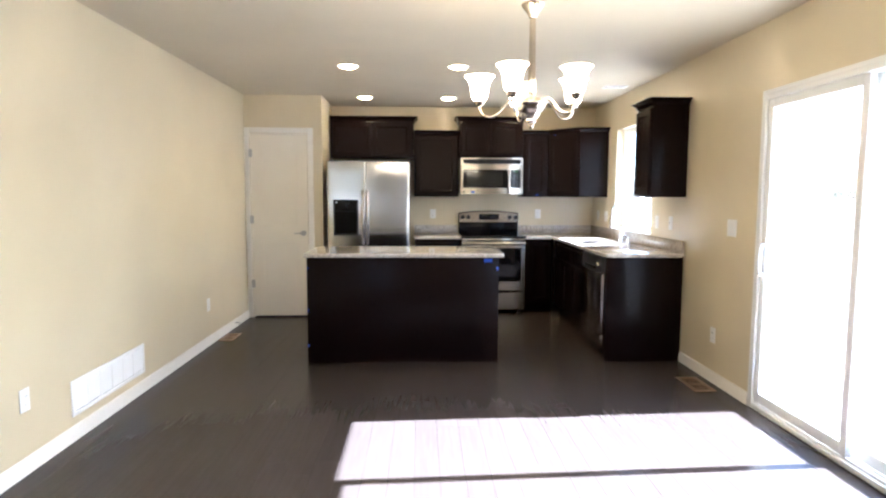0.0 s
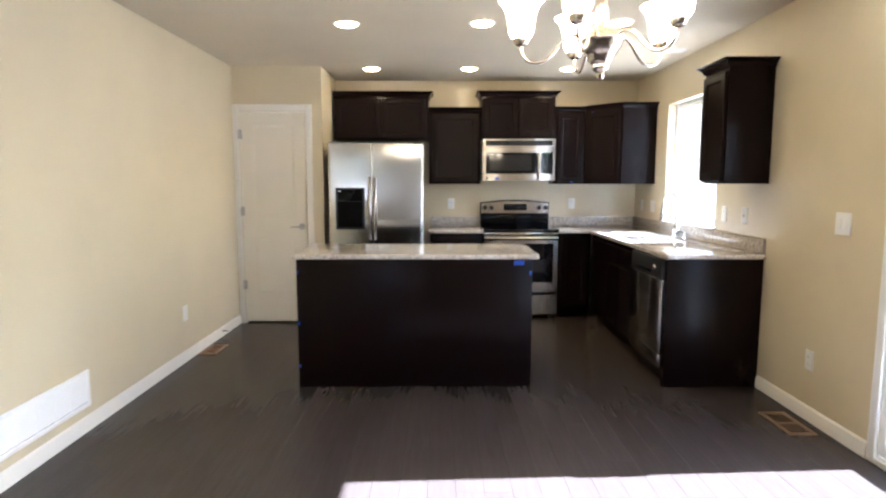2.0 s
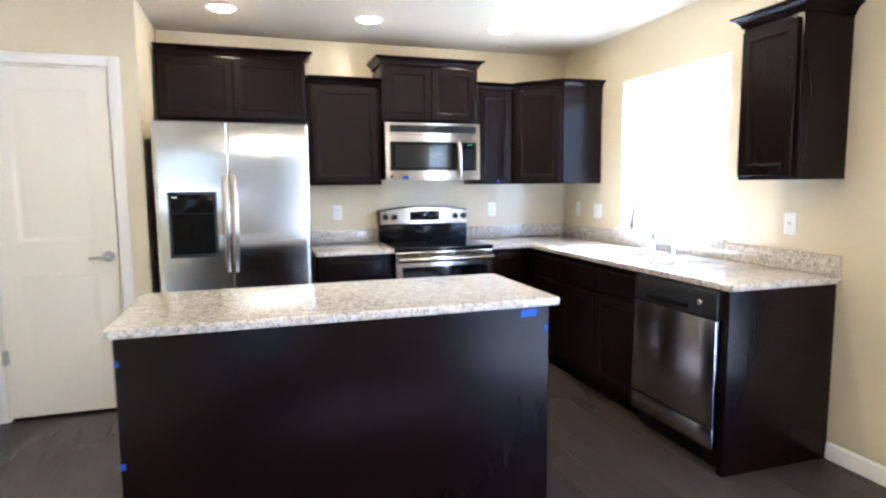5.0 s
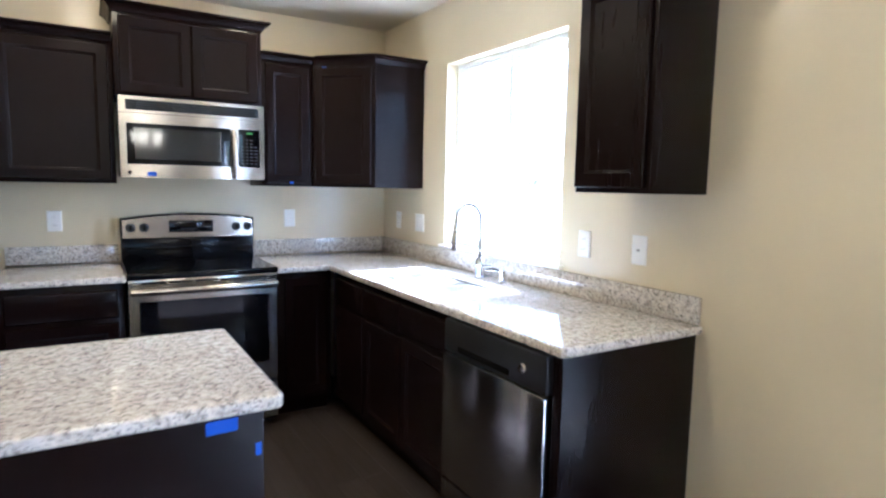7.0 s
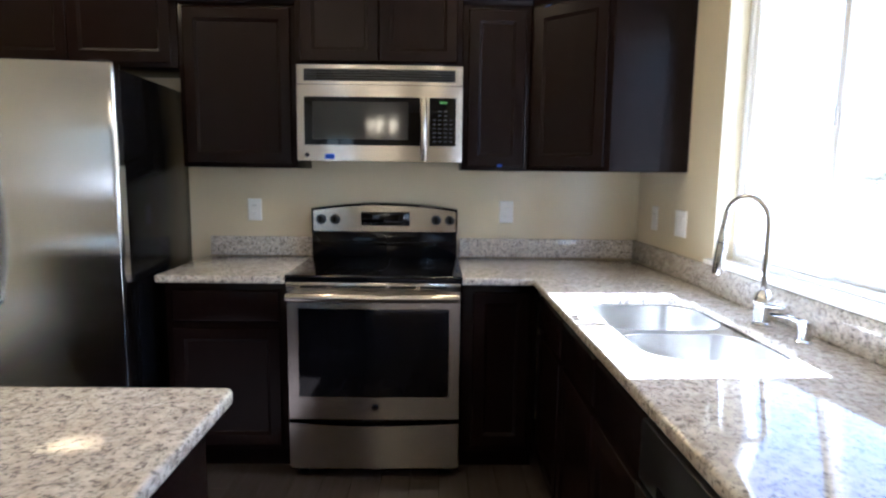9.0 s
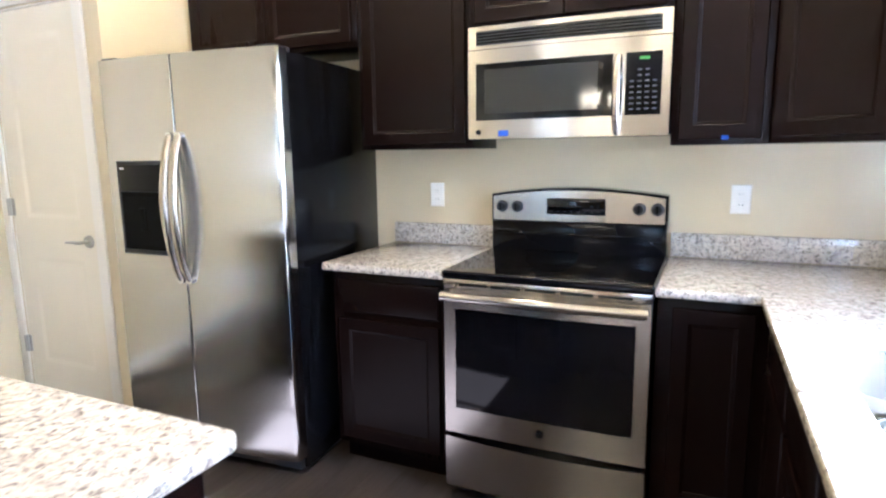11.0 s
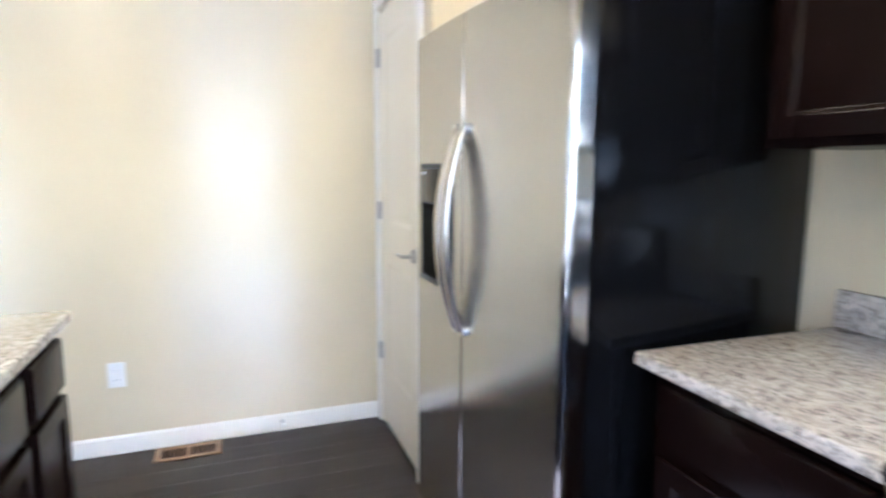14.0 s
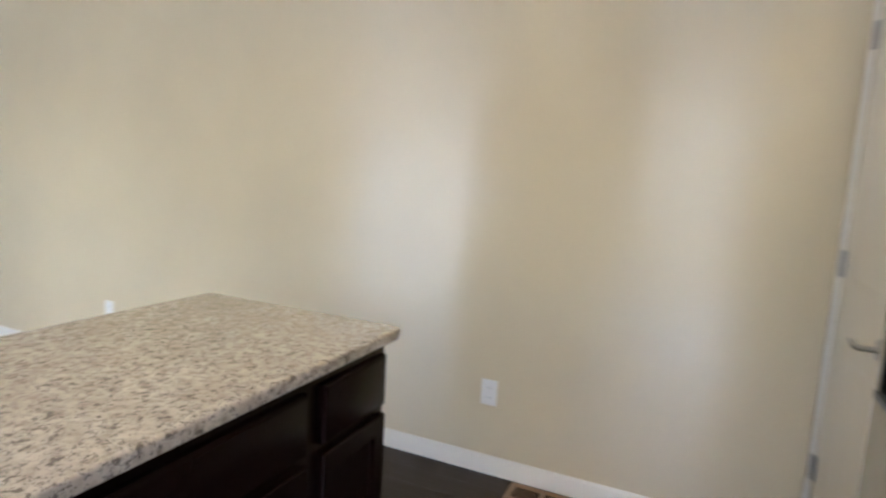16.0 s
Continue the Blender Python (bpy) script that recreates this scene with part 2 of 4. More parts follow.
def glass():
    m = bpy.data.materials.new("window_glass")
    m.use_nodes = True
    nt = m.node_tree
    nt.nodes.remove(nt.nodes["Principled BSDF"])
    clear = nt.nodes.new("ShaderNodeBsdfTransparent")
    shine = nt.nodes.new("ShaderNodeBsdfGlossy")
    shine.inputs["Roughness"].default_value = 0.02
    mixer = nt.nodes.new("ShaderNodeMixShader")
    mixer.inputs[0].default_value = 0.05
    nt.links.new(clear.outputs[0], mixer.inputs[1])
    nt.links.new(shine.outputs[0], mixer.inputs[2])
    nt.links.new(mixer.outputs[0], nt.nodes["Material Output"].inputs[0])
    return m


GLASS = glass()


def lit(name, colour, strength):
    m, nt, b = material(name, (0.9, 0.88, 0.84), 0.4)
    b.inputs["Emission Color"].default_value = (*colour, 1)
    b.inputs["Emission Strength"].default_value = strength
    return m


SHADE = lit("lit_frosted_glass", (1.0, 0.72, 0.40), 1.3)
CANLIGHT = lit("lit_can_lens", (1.0, 0.67, 0.31), 4.4)
CLOCKGREEN = lit("green_digits", (0.25, 0.9, 0.08), 0.010)
CLOCKGREEN.node_tree.nodes["Principled BSDF"].inputs["Base Color"].default_value = (0.01, 0.02, 0.008, 1)


def earth():
    m, nt, b = material("dry_ground", (0.40, 0.33, 0.25), 0.9)
    v = coords(nt)
    n = noise_tex(nt, v, 0.7, 6, 0.65)
    nt.links.new(ramp(nt, n, [(0.3, (0.25, 0.225, 0.195)), (0.7, (0.34, 0.315, 0.275))]), b.inputs["Base Color"])
    bump(nt, b, noise_tex(nt, v, 9, 4), 0.6, 0.03)
    return m


EARTH = earth()

# ---- large structure ----
bm = BM()
box(bm, -THICK, XR + THICK, REAR - THICK, THICK, -0.12, -0.006)
floor = solid("floor", bm, SUBFLOOR, "dark stained hardwood plank floor", "floor")

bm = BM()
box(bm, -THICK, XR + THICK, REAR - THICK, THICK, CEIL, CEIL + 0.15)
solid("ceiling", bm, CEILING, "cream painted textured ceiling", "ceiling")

bm = BM()
box(bm, -THICK, 0, REAR - THICK, THICK, -0.006, CEIL)
solid("wall_west", bm, WALL, "long beige painted wall with soft sheen", "wall")
bm = BM()
box(bm, JOG_X, XR + THICK, 0, THICK, -0.006, CEIL)
solid("wall_north", bm, WALL, "beige painted wall behind the range", "wall")

# pantry wall with its door opening
DOOR = (0.062, 0.700, 2.085)               # leaf opening x0, x1, top
bm = BM()
box(bm, 0, DOOR[0], PANTRY_Y, PANTRY_Y + 0.11, -0.006, CEIL)
box(bm, DOOR[1], JOG_X, PANTRY_Y, PANTRY_Y + 0.11, -0.006, CEIL)
box(bm, DOOR[0], DOOR[1], PANTRY_Y, PANTRY_Y + 0.11, DOOR[2], CEIL)
box(bm, JOG_X - 0.11, JOG_X, PANTRY_Y + 0.11, THICK, -0.006, CEIL)
box(bm, 0, JOG_X - 0.11, 0.0, THICK, -0.006, CEIL)
solid("wall_pantry", bm, WALL, "beige painted pantry wall with a door opening", "wall")

# garden wall, with window and sliding door
bm = BM()
x0, x1 = XR, XR + THICK
for ya, yb, za, zb in ((WIN[1], 0.0, -.006, CEIL), (WIN[0], WIN[1], -.006, WIN[2]), (WIN[0], WIN[1], WIN[3], CEIL),
                       (SLIDE[1], WIN[0], -.006, CEIL), (SLIDE[0], SLIDE[1], SLIDE[3], CEIL), (REAR - THICK, SLIDE[0], -.006, CEIL)):
    box(bm, x0, x1, ya, yb, za, zb)
solid("wall_east", bm, WALL, "beige painted wall with window and sliding door", "wall")

# rear wall with a window, seen only in reflections
bm = BM()
for xa, xb, za, zb in ((0, REARWIN[0], -.006, CEIL), (REARWIN[1], XR, -.006, CEIL), (REARWIN[0], REARWIN[1], -.006, REARWIN[2]), (REARWIN[0], REARWIN[1], REARWIN[3], CEIL)):
    box(bm, xa, xb, REAR - THICK, REAR, za, zb)
solid("wall_south", bm, WALL, "beige painted end wall with a window", "wall")

bm = BM()
box(bm, XR + THICK, 400, -400, 400, -0.3, -0.14)
box(bm, -400, XR + THICK, -400, REAR - THICK, -0.3, -0.14)
box(bm, -400, -THICK, REAR - THICK, 400, -0.3, -0.14)
box(bm, -THICK, XR + THICK, THICK, 400, -0.3, -0.14)
box(bm, -THICK, XR + THICK, REAR - THICK, THICK, -0.3, -0.14)
solid("ground", bm, EARTH, "pale dry bare ground in full sun", "ground")

X, Y, Z = Vector((1, 0, 0)), Vector((0, 1, 0)), Vector((0, 0, 1))

# ---- doors, windows and trim of the setting ----
def board(name, label, boxes, mat, category, bevel=0.003):
    bm = BM()
    for b in boxes:
        box(bm, *b, bevel=bevel)
    return solid(name, bm, mat, label, category)


def baseboard_run(name, axis, fixed, side, a, b):
    """A moulded baseboard along a wall; side: the way in which it stands proud."""
    bm = BM()
    prof = [(0, -.004), (.014, -.004), (.014, .058), (.011, .066), (.011, .074), (.007, .082), (.003, .086), (0, .086)]
    ends = []
    for t in (a, b):
        ends.append([bm.verts.new((fixed + side * d, t, z) if axis == "y" else (t, fixed + side * d, z)) for d, z in prof])
    n = len(prof)
    for k in range(n):
        bm.faces.new((ends[0][k], ends[0][(k + 1) % n], ends[1][(k + 1) % n], ends[1][k]))
    bm.faces.new(ends[0][::-1])
    bm.faces.new(ends[1])
    return solid(name, bm, TRIM, "white painted moulded baseboard along the floor", "baseboard", smooth=25)


baseboard_run("baseboard_west", "y", 0.0, 1, REAR, PANTRY_Y - 0.016)
baseboard_run("baseboard_east", "y", XR, -1, SLIDE[1] + 0.02, -2.680)
baseboard_run("baseboard_east_rear", "y", XR, -1, REAR, SLIDE[0] - 0.02)
baseboard_run("baseboard_south", "x", REAR, 1, 0.016, XR - 0.016)
baseboard_run("baseboard_pantry", "x", PANTRY_Y, -1, 0.768, JOG_X)

# pantry door
CAS = 0.014
board("door_trim", "white painted wooden door casing", [
    (0.002, 0.058, PANTRY_Y - CAS, PANTRY_Y, -.004, 2.15), (0.704, 0.766, PANTRY_Y - CAS, PANTRY_Y, -.004, 2.15),
    (0.058, 0.704, PANTRY_Y - CAS, PANTRY_Y, 2.09, 2.15),
    (0.052, 0.064, PANTRY_Y + .002, PANTRY_Y + .108, -.004, 2.088), (0.698, 0.708, PANTRY_Y + .002, PANTRY_Y + .108, -.004, 2.088),
    (0.064, 0.698, PANTRY_Y + .002, PANTRY_Y + .108, 2.076, 2.088), (0.064, 0.698, PANTRY_Y + .040, PANTRY_Y + .055, 2.05, 2.076)], TRIM, "trim")
door_1 = thing("door_1", (0.38, PANTRY_Y, 0), "closed cream two-panel pantry door with lever handle", "door", kind="structure")
bm = BM()
dx0, dx1, dz0, dz1, dy = 0.067, 0.695, 0.018, 2.073, PANTRY_Y + 0.003
xs, zs = [dx0, dx0 + .112, dx1 - .112, dx1], [dz0, 0.30, 0.87, 1.07, 1.955, dz1]
for i in range(3):
    for k in range(5):
        w, h = xs[i + 1] - xs[i], zs[k + 1] - zs[k]
        if i == 1 and k in (1, 3):
            rings_panel(bm, (xs[i], dy + .035, zs[k]), X, Z, -Y, w, h,
                        [(0, 0), (0, .035), (.008, .033), (.018, .029), (.026, .0285), (.05, .033), (.06, .0335)])
        else:
            box(bm, xs[i], xs[i + 1], dy, dy + .035, zs[k], zs[k + 1])
part("leaf", bm, DOORPAINT, door_1, "cream painted moulded door leaf", 30)
for z in (1.867, 1.122, 0.39):
    bm = BM()
    tube(bm, [(0.062, PANTRY_Y - .006, z - .045), (0.062, PANTRY_Y - .006, z + .045)], 0.0065, 10)
    box(bm, 0.066, 0.084, PANTRY_Y - .0015, PANTRY_Y + .0025, z - .044, z + .044)
    box(bm, 0.050, 0.062, PANTRY_Y - .0165, PANTRY_Y - .0125, z - .044, z + .044)
    part("hinge", bm, SATIN, door_1, "satin nickel door hinge")
bm = BM()
lathe(bm, [(0, -.012), (.026, -.012), (.031, -.004), (.031, .003)], (0.640, PANTRY_Y, 0.968), "y")
rose = part("handle", bm, SATIN, door_1, "satin nickel lever handle")
bm = BM()
tube(bm, [(0.640, PANTRY_Y - .01, .968), (0.640, PANTRY_Y - .05, .968), (0.632, PANTRY_Y - .056, .968), (0.59, PANTRY_Y - .056, .970), (0.545, PANTRY_Y - .052, .966)],
     [.010, .010, .0105, .0085, .007], 12, 0.8)
part("lever", bm, SATIN, rose)


def sash(parent, name, axis_x, ya, yb, za, zb, stile, top, bottom, depth, label):
    bm = BM()
    x = axis_x
    box(bm, x, x + depth, ya, ya + stile, za, zb, 0.003)
    box(bm, x, x + depth, yb - stile, yb, za, zb, 0.003)
    box(bm, x + .0005, x + depth - .0005, ya + stile, yb - stile, za, za + bottom, 0.003)
    box(bm, x + .0005, x + depth - .0005, ya + stile, yb - stile, zb - top, zb, 0.003)
    p = part(name, bm, VINYL, parent, label)
    bm = BM()
    box(bm, x + depth / 2 - .003, x + depth / 2 + .003, ya + stile - .005, yb - stile + .005, za + bottom - .005, zb - top + .005)
    g = part("pane", bm, GLASS, p, "clear window glass", 0)
    g.visible_shadow = False
    return p


# kitchen window
window_1 = thing("window_1", (XR + .08, -1.4, WIN[2]), "bright white vinyl sliding kitchen window with sill", "window", kind="structure")
bm = BM()
fx0, fx1 = XR + .075, XR + .146
for ya, yb, za, zb in ((WIN[0] + .002, WIN[0] + .028, WIN[2] + .002, WIN[3] - .002), (WIN[1] - .028, WIN[1] - .002, WIN[2] + .002, WIN[3] - .002),
                       (WIN[0] + .028, WIN[1] - .028, WIN[2] + .002, WIN[2] + .034), (WIN[0] + .028, WIN[1] - .028, WIN[3] - .028, WIN[3] - .002)):
    box(bm, fx0, fx1, ya, yb, za, zb, 0.003)
part("window_frame", bm, VINYL, window_1, "white vinyl frame")
sash(window_1, "window_sash", fx0 + .008, -1.425, WIN[1] - .029, WIN[2] + .035, WIN[3] - .029, .032, .032, .032, .026, "white vinyl sash")
sash(window_1, "window_sash", fx0 + .038, WIN[0] + .029, -1.385, WIN[2] + .035, WIN[3] - .029, .032, .032, .032, .026, "white vinyl sash")
bm = BM()
box(bm, XR - .028, XR + .074, WIN[0] - .03, WIN[1] + .03, WIN[2] - .002, WIN[2] + .017, 0.004)
part("window_sill", bm, TRIM, window_1, "white painted window sill")
bm = BM()
box(bm, fx0 + .001, fx0 + .012, -1.412, -1.398, 1.52, 1.58, 0.003)
part("latch", bm, VINYL, window_1, "white sash latch")

# sliding glass door
door_2 = thing("door_2", (XR + .06, -4.68, 0), "white vinyl sliding glass door onto the yard", "door", kind="structure")
bm = BM()
sx0, sx1, y0, y1, zt = XR - .012, XR + .118, SLIDE[0] + .002, SLIDE[1] - .002, SLIDE[3] - .002
box(bm, sx0, sx1, y0, y0 + .034, 0.002, zt, .003)
box(bm, sx0, sx1, y1 - .034, y1, 0.002, zt, .003)
box(bm, sx0 + .0005, sx1, y0 + .034, y1 - .034, zt - .036, zt, .003)
box(bm, sx0 + .0005, sx1, y0 + .034, y1 - .034, 0.002, 0.032, .003)
box(bm, sx0 + .02, sx0 + .026, y0 + .034, y1 - .034, 0.032, 0.046)
box(bm, sx0 + .07, sx0 + .076, y0 + .034, y1 - .034, 0.032, 0.046)
part("door_frame", bm, VINYL, door_2, "white vinyl frame with floor track")
bm = BM()
for b in ((XR - .008, XR - .0005, y1, y1 + .022, 0.0, zt + .024), (XR - .008, XR - .0005, y0 - .022, y0, 0.0, zt + .024), (XR - .008, XR - .0005, y0, y1, zt, zt + .024)):
    box(bm, *b, bevel=.002)
part("flange", bm, VINYL, door_2, "white vinyl edge flange")
MEET = -4.610
slider = sash(door_2, "sliding_panel", sx0 + .014, MEET - .026, y1 - .036, .05, zt - .038, .052, .055, .07, .036, "white framed sliding glass panel")
sash(door_2, "fixed_panel", sx0 + .064, y0 + .036, MEET + .026, .05, zt - .038, .052, .055, .07, .036, "white framed fixed glass panel")
bm = BM()
tube(bm, [(sx0 + .016, -3.835, 0.90), (sx0 - .012, -3.835, .905), (sx0 - .022, -3.835, .93), (sx0 - .026, -3.835, 1.0), (sx0 - .022, -3.835, 1.07), (sx0 - .012, -3.835, 1.095), (sx0 + .016, -3.835, 1.10)], .013, 12)
box(bm, sx0 + .004, sx0 + .015, -3.855, -3.815, .87, 1.13, .004)
part("door_handle", bm, VINYL, slider, "white pull handle")

# rear window
window_2 = thing("window_2", (0.65, REAR, REARWIN[2]), "white vinyl two-pane window in the end wall", "window", kind="structure")
bm = BM()
ra, rb, rc, rd = REARWIN
for xa, xb, za, zb in ((ra + .002, ra + .05, rc + .002, rd - .002), (rb - .05, rb - .002, rc + .002, rd - .002), (ra + .05, rb - .05, rc + .002, rc + .05),
                       (ra + .05, rb - .05, rd - .05, rd - .002), ((ra + rb) / 2 - .04, (ra + rb) / 2 + .04, rc + .05, rd - .05)):
    box(bm, xa, xb, REAR - .13, REAR - .06, za, zb, .003)
part("window_frame", bm, VINYL, window_2)
for xa, xb in ((ra + .048, (ra + rb) / 2 - .038), ((ra + rb) / 2 + .038, rb - .048)):
    bm = BM()
    box(bm, xa, xb, REAR - .098, REAR - .092, rc + .048, rd - .048)
    part("pane", bm, GLASS, window_2, "", 0).visible_shadow = False


# ---- cabinets ----
DOORRINGS = [(0, 0), (0, .016), (.0035, .0195), (.050, .0195), (.054, .0165), (.058, .0155), (.063, .011), (.068, .0105)]
DRAWRINGS = [(0, 0), (0, .012), (.004, .017), (.010, .0195)]


def front(parent, name, origin, u, n, w, h, drawer=False):
    bm = BM()
    rings_panel(bm, origin, u, Z, n, w, h, DRAWRINGS if drawer else DOORRINGS)
    return part(name, bm, ESPRESSO, parent, "", 30)


def crown(bm, footprint, z0, z1):
    h = z1 - z0
    levels = [(z0, 0.003), (z0, .010), (z0 + .16 * h, .012), (z0 + .30 * h, .015), (z0 + .55 * h, .024), (z0 + .74 * h, .038), (z0 + .80 * h, .043), (z0 + .80 * h, .049), (z1, .049)]
    loops = [[bm.verts.new((x, y, z)) for x, y in footprint(o)] for z, o in levels]
    n = len(loops[0])
    for a, b in zip(loops, loops[1:]):
        for k in range(n):
            bm.faces.new((a[k], a[(k + 1) % n], b[(k + 1) % n], b[k]))
    bm.faces.new(loops[0][::-1])
    bm.faces.new(loops[-1])
    return bm


def upper(label, x0, x1, depth, z0, z1, doors, crown_left=True, crown_right=True, crown_h=.052):
    """A wall cabinet on the range wall, with doors and a crown."""
    ob = thing("wall_cabinet", ((x0 + x1) / 2, -depth / 2, z0), label, "cabinet", "espresso wall cabinets")
    zb = z1 - crown_h
    bm = BM()
    box(bm, x0, x1, -depth, -.001, z0, zb, .0015)
    part("body", bm, ESPRESSO, ob)
    gap, n = 0.004, doors
    w = (x1 - x0 - .05 - gap * (n - 1)) / n
    for k in range(n):
        front(ob, "door", (x0 + .025 + k * (w + gap), -depth, z0 + .018), X, -Y, w, zb - z0 - .038)
    bm = BM()
    fl, fr = (1 if crown_left else 0), (1 if crown_right else 0)
    crown(bm, lambda o: [(x0 - o * fl + (0 if fl else .001), -depth - o), (x1 + o * fr - (0 if fr else .001), -depth - o), (x1 + o * fr - (0 if fr else .001), -.001), (x0 - o * fl + (0 if fl else .001), -.001)], zb, z1)
    part("crown", bm, ESPRESSO, ob, "stepped crown moulding")
    return ob


upper("wide espresso wall cabinet with two doors over the fridge", 0.885, 1.885, .31, 1.845, 2.345, 2, False, True)
upper("tall espresso wall cabinet with a single recessed-panel door", 1.890, 2.436, .31, 1.387, 2.182, 1, False, False, .045)
upper("raised espresso wall cabinet with two doors over the microwave", 2.440, 3.212, .345, 1.858, 2.345, 2)
upper("narrow espresso wall cabinet with a single door", 3.216, 3.536, .31, 1.386, 2.190, 1, False, False, .045)

# diagonal corner cabinet
corner = thing("wall_cabinet", (3.9, -.3, 1.386), "diagonal espresso corner wall cabinet, its side catching window light", "cabinet", "espresso wall cabinets")
CP = [(3.540, -.001), (3.540, -.312), (3.845, -.598), (XR - .002, -.598), (XR - .002, -.001)]
bm = BM()
lo, hi = [bm.verts.new((x, y, 1.386)) for x, y in CP], [bm.verts.new((x, y, 2.146)) for x, y in CP]
for k in range(5):
    bm.faces.new((lo[k], lo[(k + 1) % 5], hi[(k + 1) % 5], hi[k]))
bm.faces.new(lo[::-1]), bm.faces.new(hi)
part("body", bm, ESPRESSO, corner, "", 20)
dv = Vector((.305, -.286, 0))
dl, du = dv.length, dv.normalized()
dn = Vector((du.y, -du.x, 0))
front(corner, "door", Vector((3.540, -.312, 1.404)) + du * .022, du, dn, dl - .044, .724)
bm = BM()
crown(bm, lambda o: [(3.541, -.001), (3.541, -.312 - o), (3.845 - o * .45, -.598 - o), (XR - .002, -.598 - o), (XR - .002, -.001)], 2.146, 2.198)
part("crown", bm, ESPRESSO, corner, "stepped crown moulding", 20)

# wall cabinet beside the window
wc = thing("wall_cabinet", (4.04, -2.51, 1.396), "narrow espresso wall cabinet hung beside the window", "cabinet", "espresso wall cabinets")
bm = BM()
box(bm, 3.886, XR - .002, -2.680, -2.335, 1.394, 2.150, .0015)
part("body", bm, ESPRESSO, wc)
front(wc, "door", (3.886, -2.345, 1.412), -Y, -X, .318, .712)
bm = BM()
crown(bm, lambda o: [(3.886 - o, -2.676 - o), (XR - .002, -2.676 - o), (XR - .002, -2.335 + o), (3.886 - o, -2.335 + o)], 2.150, 2.204)
part("crown", bm, ESPRESSO, wc, "stepped crown moulding")


def base_cabinet(label, origin, u, n, w, depth, columns, drawers=True, hollow=False):
    """A base cabinet: origin at the front left floor corner, u along its front, n out of the front."""
    o, u, n = Vector(origin), Vector(u), Vector(n)
    ob = thing("base_cabinet", o + u * w / 2 - n * depth / 2, label, "cabinet", "espresso base cabinets")
    def slab_box(bm, a0, a1, d0, d1, z0, z1, bev=.0015):
        p, q = o + u * a0 - n * d0, o + u * a1 - n * d1
        box(bm, min(p.x, q.x), max(p.x, q.x), min(p.y, q.y), max(p.y, q.y), z0, z1, bev)
    if hollow:
        for nm, q in (("face_frame", (0, w, 0, .02, .105, .888)), ("back_panel", (0, w, depth - .02, depth, .105, .888)), ("side_panel", (0, .02, .02, depth - .02, .105, .888)),
                      ("side_panel", (w - .02, w, .02, depth - .02, .105, .888)), ("bottom_panel", (.02, w - .02, .02, depth - .02, .105, .125))):
            bm = BM()
            slab_box(bm, *q, bev=0)
            part(nm, bm, ESPRESSO, ob)
    else:
        bm = BM()
        slab_box(bm, 0, w, 0, depth, .105, .888)
        part("body", bm, ESPRESSO, ob)
    bm = BM()
    slab_box(bm, .001, w - .001, .07, depth - .001, -.001, .104, 0)
    part("toe_kick", bm, ESPRESSO, ob)
    for a0, a1 in columns:
        if drawers:
            front(ob, "drawer", o + u * a0 + Z * .705, u, n, a1 - a0, .145, True)
            front(ob, "door", o + u * a0 + Z * .135, u, n, a1 - a0, .545)
        else:
            front(ob, "door", o + u * a0 + Z * .135, u, n, a1 - a0, .715)
    return ob


base_cabinet("espresso base cabinet with drawer over a single door", (1.905, -.60, 0), X, -Y, .535, .598, [(.03, .505)])
base_cabinet("narrow espresso base cabinet beside the range", (3.216, -.60, 0), X, -Y, .339, .598, [(.05, .30)], False)
base_cabinet("espresso sink base cabinet with false drawers and doors", (3.566, -.625, 0), -Y, -X, 1.378, .62, [(.05, .47), (.495, .92), (.935, 1.36)], hollow=True)

# end panel beside the dishwasher
bm = BM()
box(bm, 3.540, XR - .002, -2.676, -2.634, -.001, .888, .002)
tagged(new("end_panel", mesh_of("end_panel", bm, ESPRESSO)), "plain dark espresso end panel beside the dishwasher", "cabinet panel")

# ---- worktops ----
def worktop(name, label, outlines, z0=.889, z1=.922):
    bm = BM()
    slab(bm, outlines, z0, z1, .008)
    return tagged(new(name, mesh_of(name, bm, GRANITE, 40)), label, "worktop")


SINK = (3.625, 4.040, -1.770, -1.015)
worktop("worktop", "speckled pale granite L-shaped worktop with sink cutout", [
    [(3.214, -.002), (3.214, -.662)] + [(3.520, -.662), (3.520, -2.688)] + [(3.533, -2.700), (XR - .003, -2.700), (XR - .003, -.002)],
    rounded(*SINK, .12)])
worktop("worktop", "short speckled pale granite worktop beside the fridge", [[(1.888, -.002), (1.888, -.655), (1.896, -.662), (2.446, -.662), (2.446, -.002)]])
worktop("island_worktop", "polished speckled granite island worktop", [rounded(1.012, 2.676, -2.685, -1.970, .022)])
for nm, b in (("backsplash", (3.222, XR - .024, -.022, -.002, .923, 1.024)), ("backsplash", (XR - .022, XR - .002, -2.690, -.002, .923, 1.024)), ("backsplash", (1.892, 2.440, -.022, -.002, .923, 1.024))):
    bm = BM()
    box(bm, *b, bevel=.003)
    tagged(new(nm, mesh_of(nm, bm, GRANITE)), "low speckled granite backsplash strip against the wall", "backsplash")

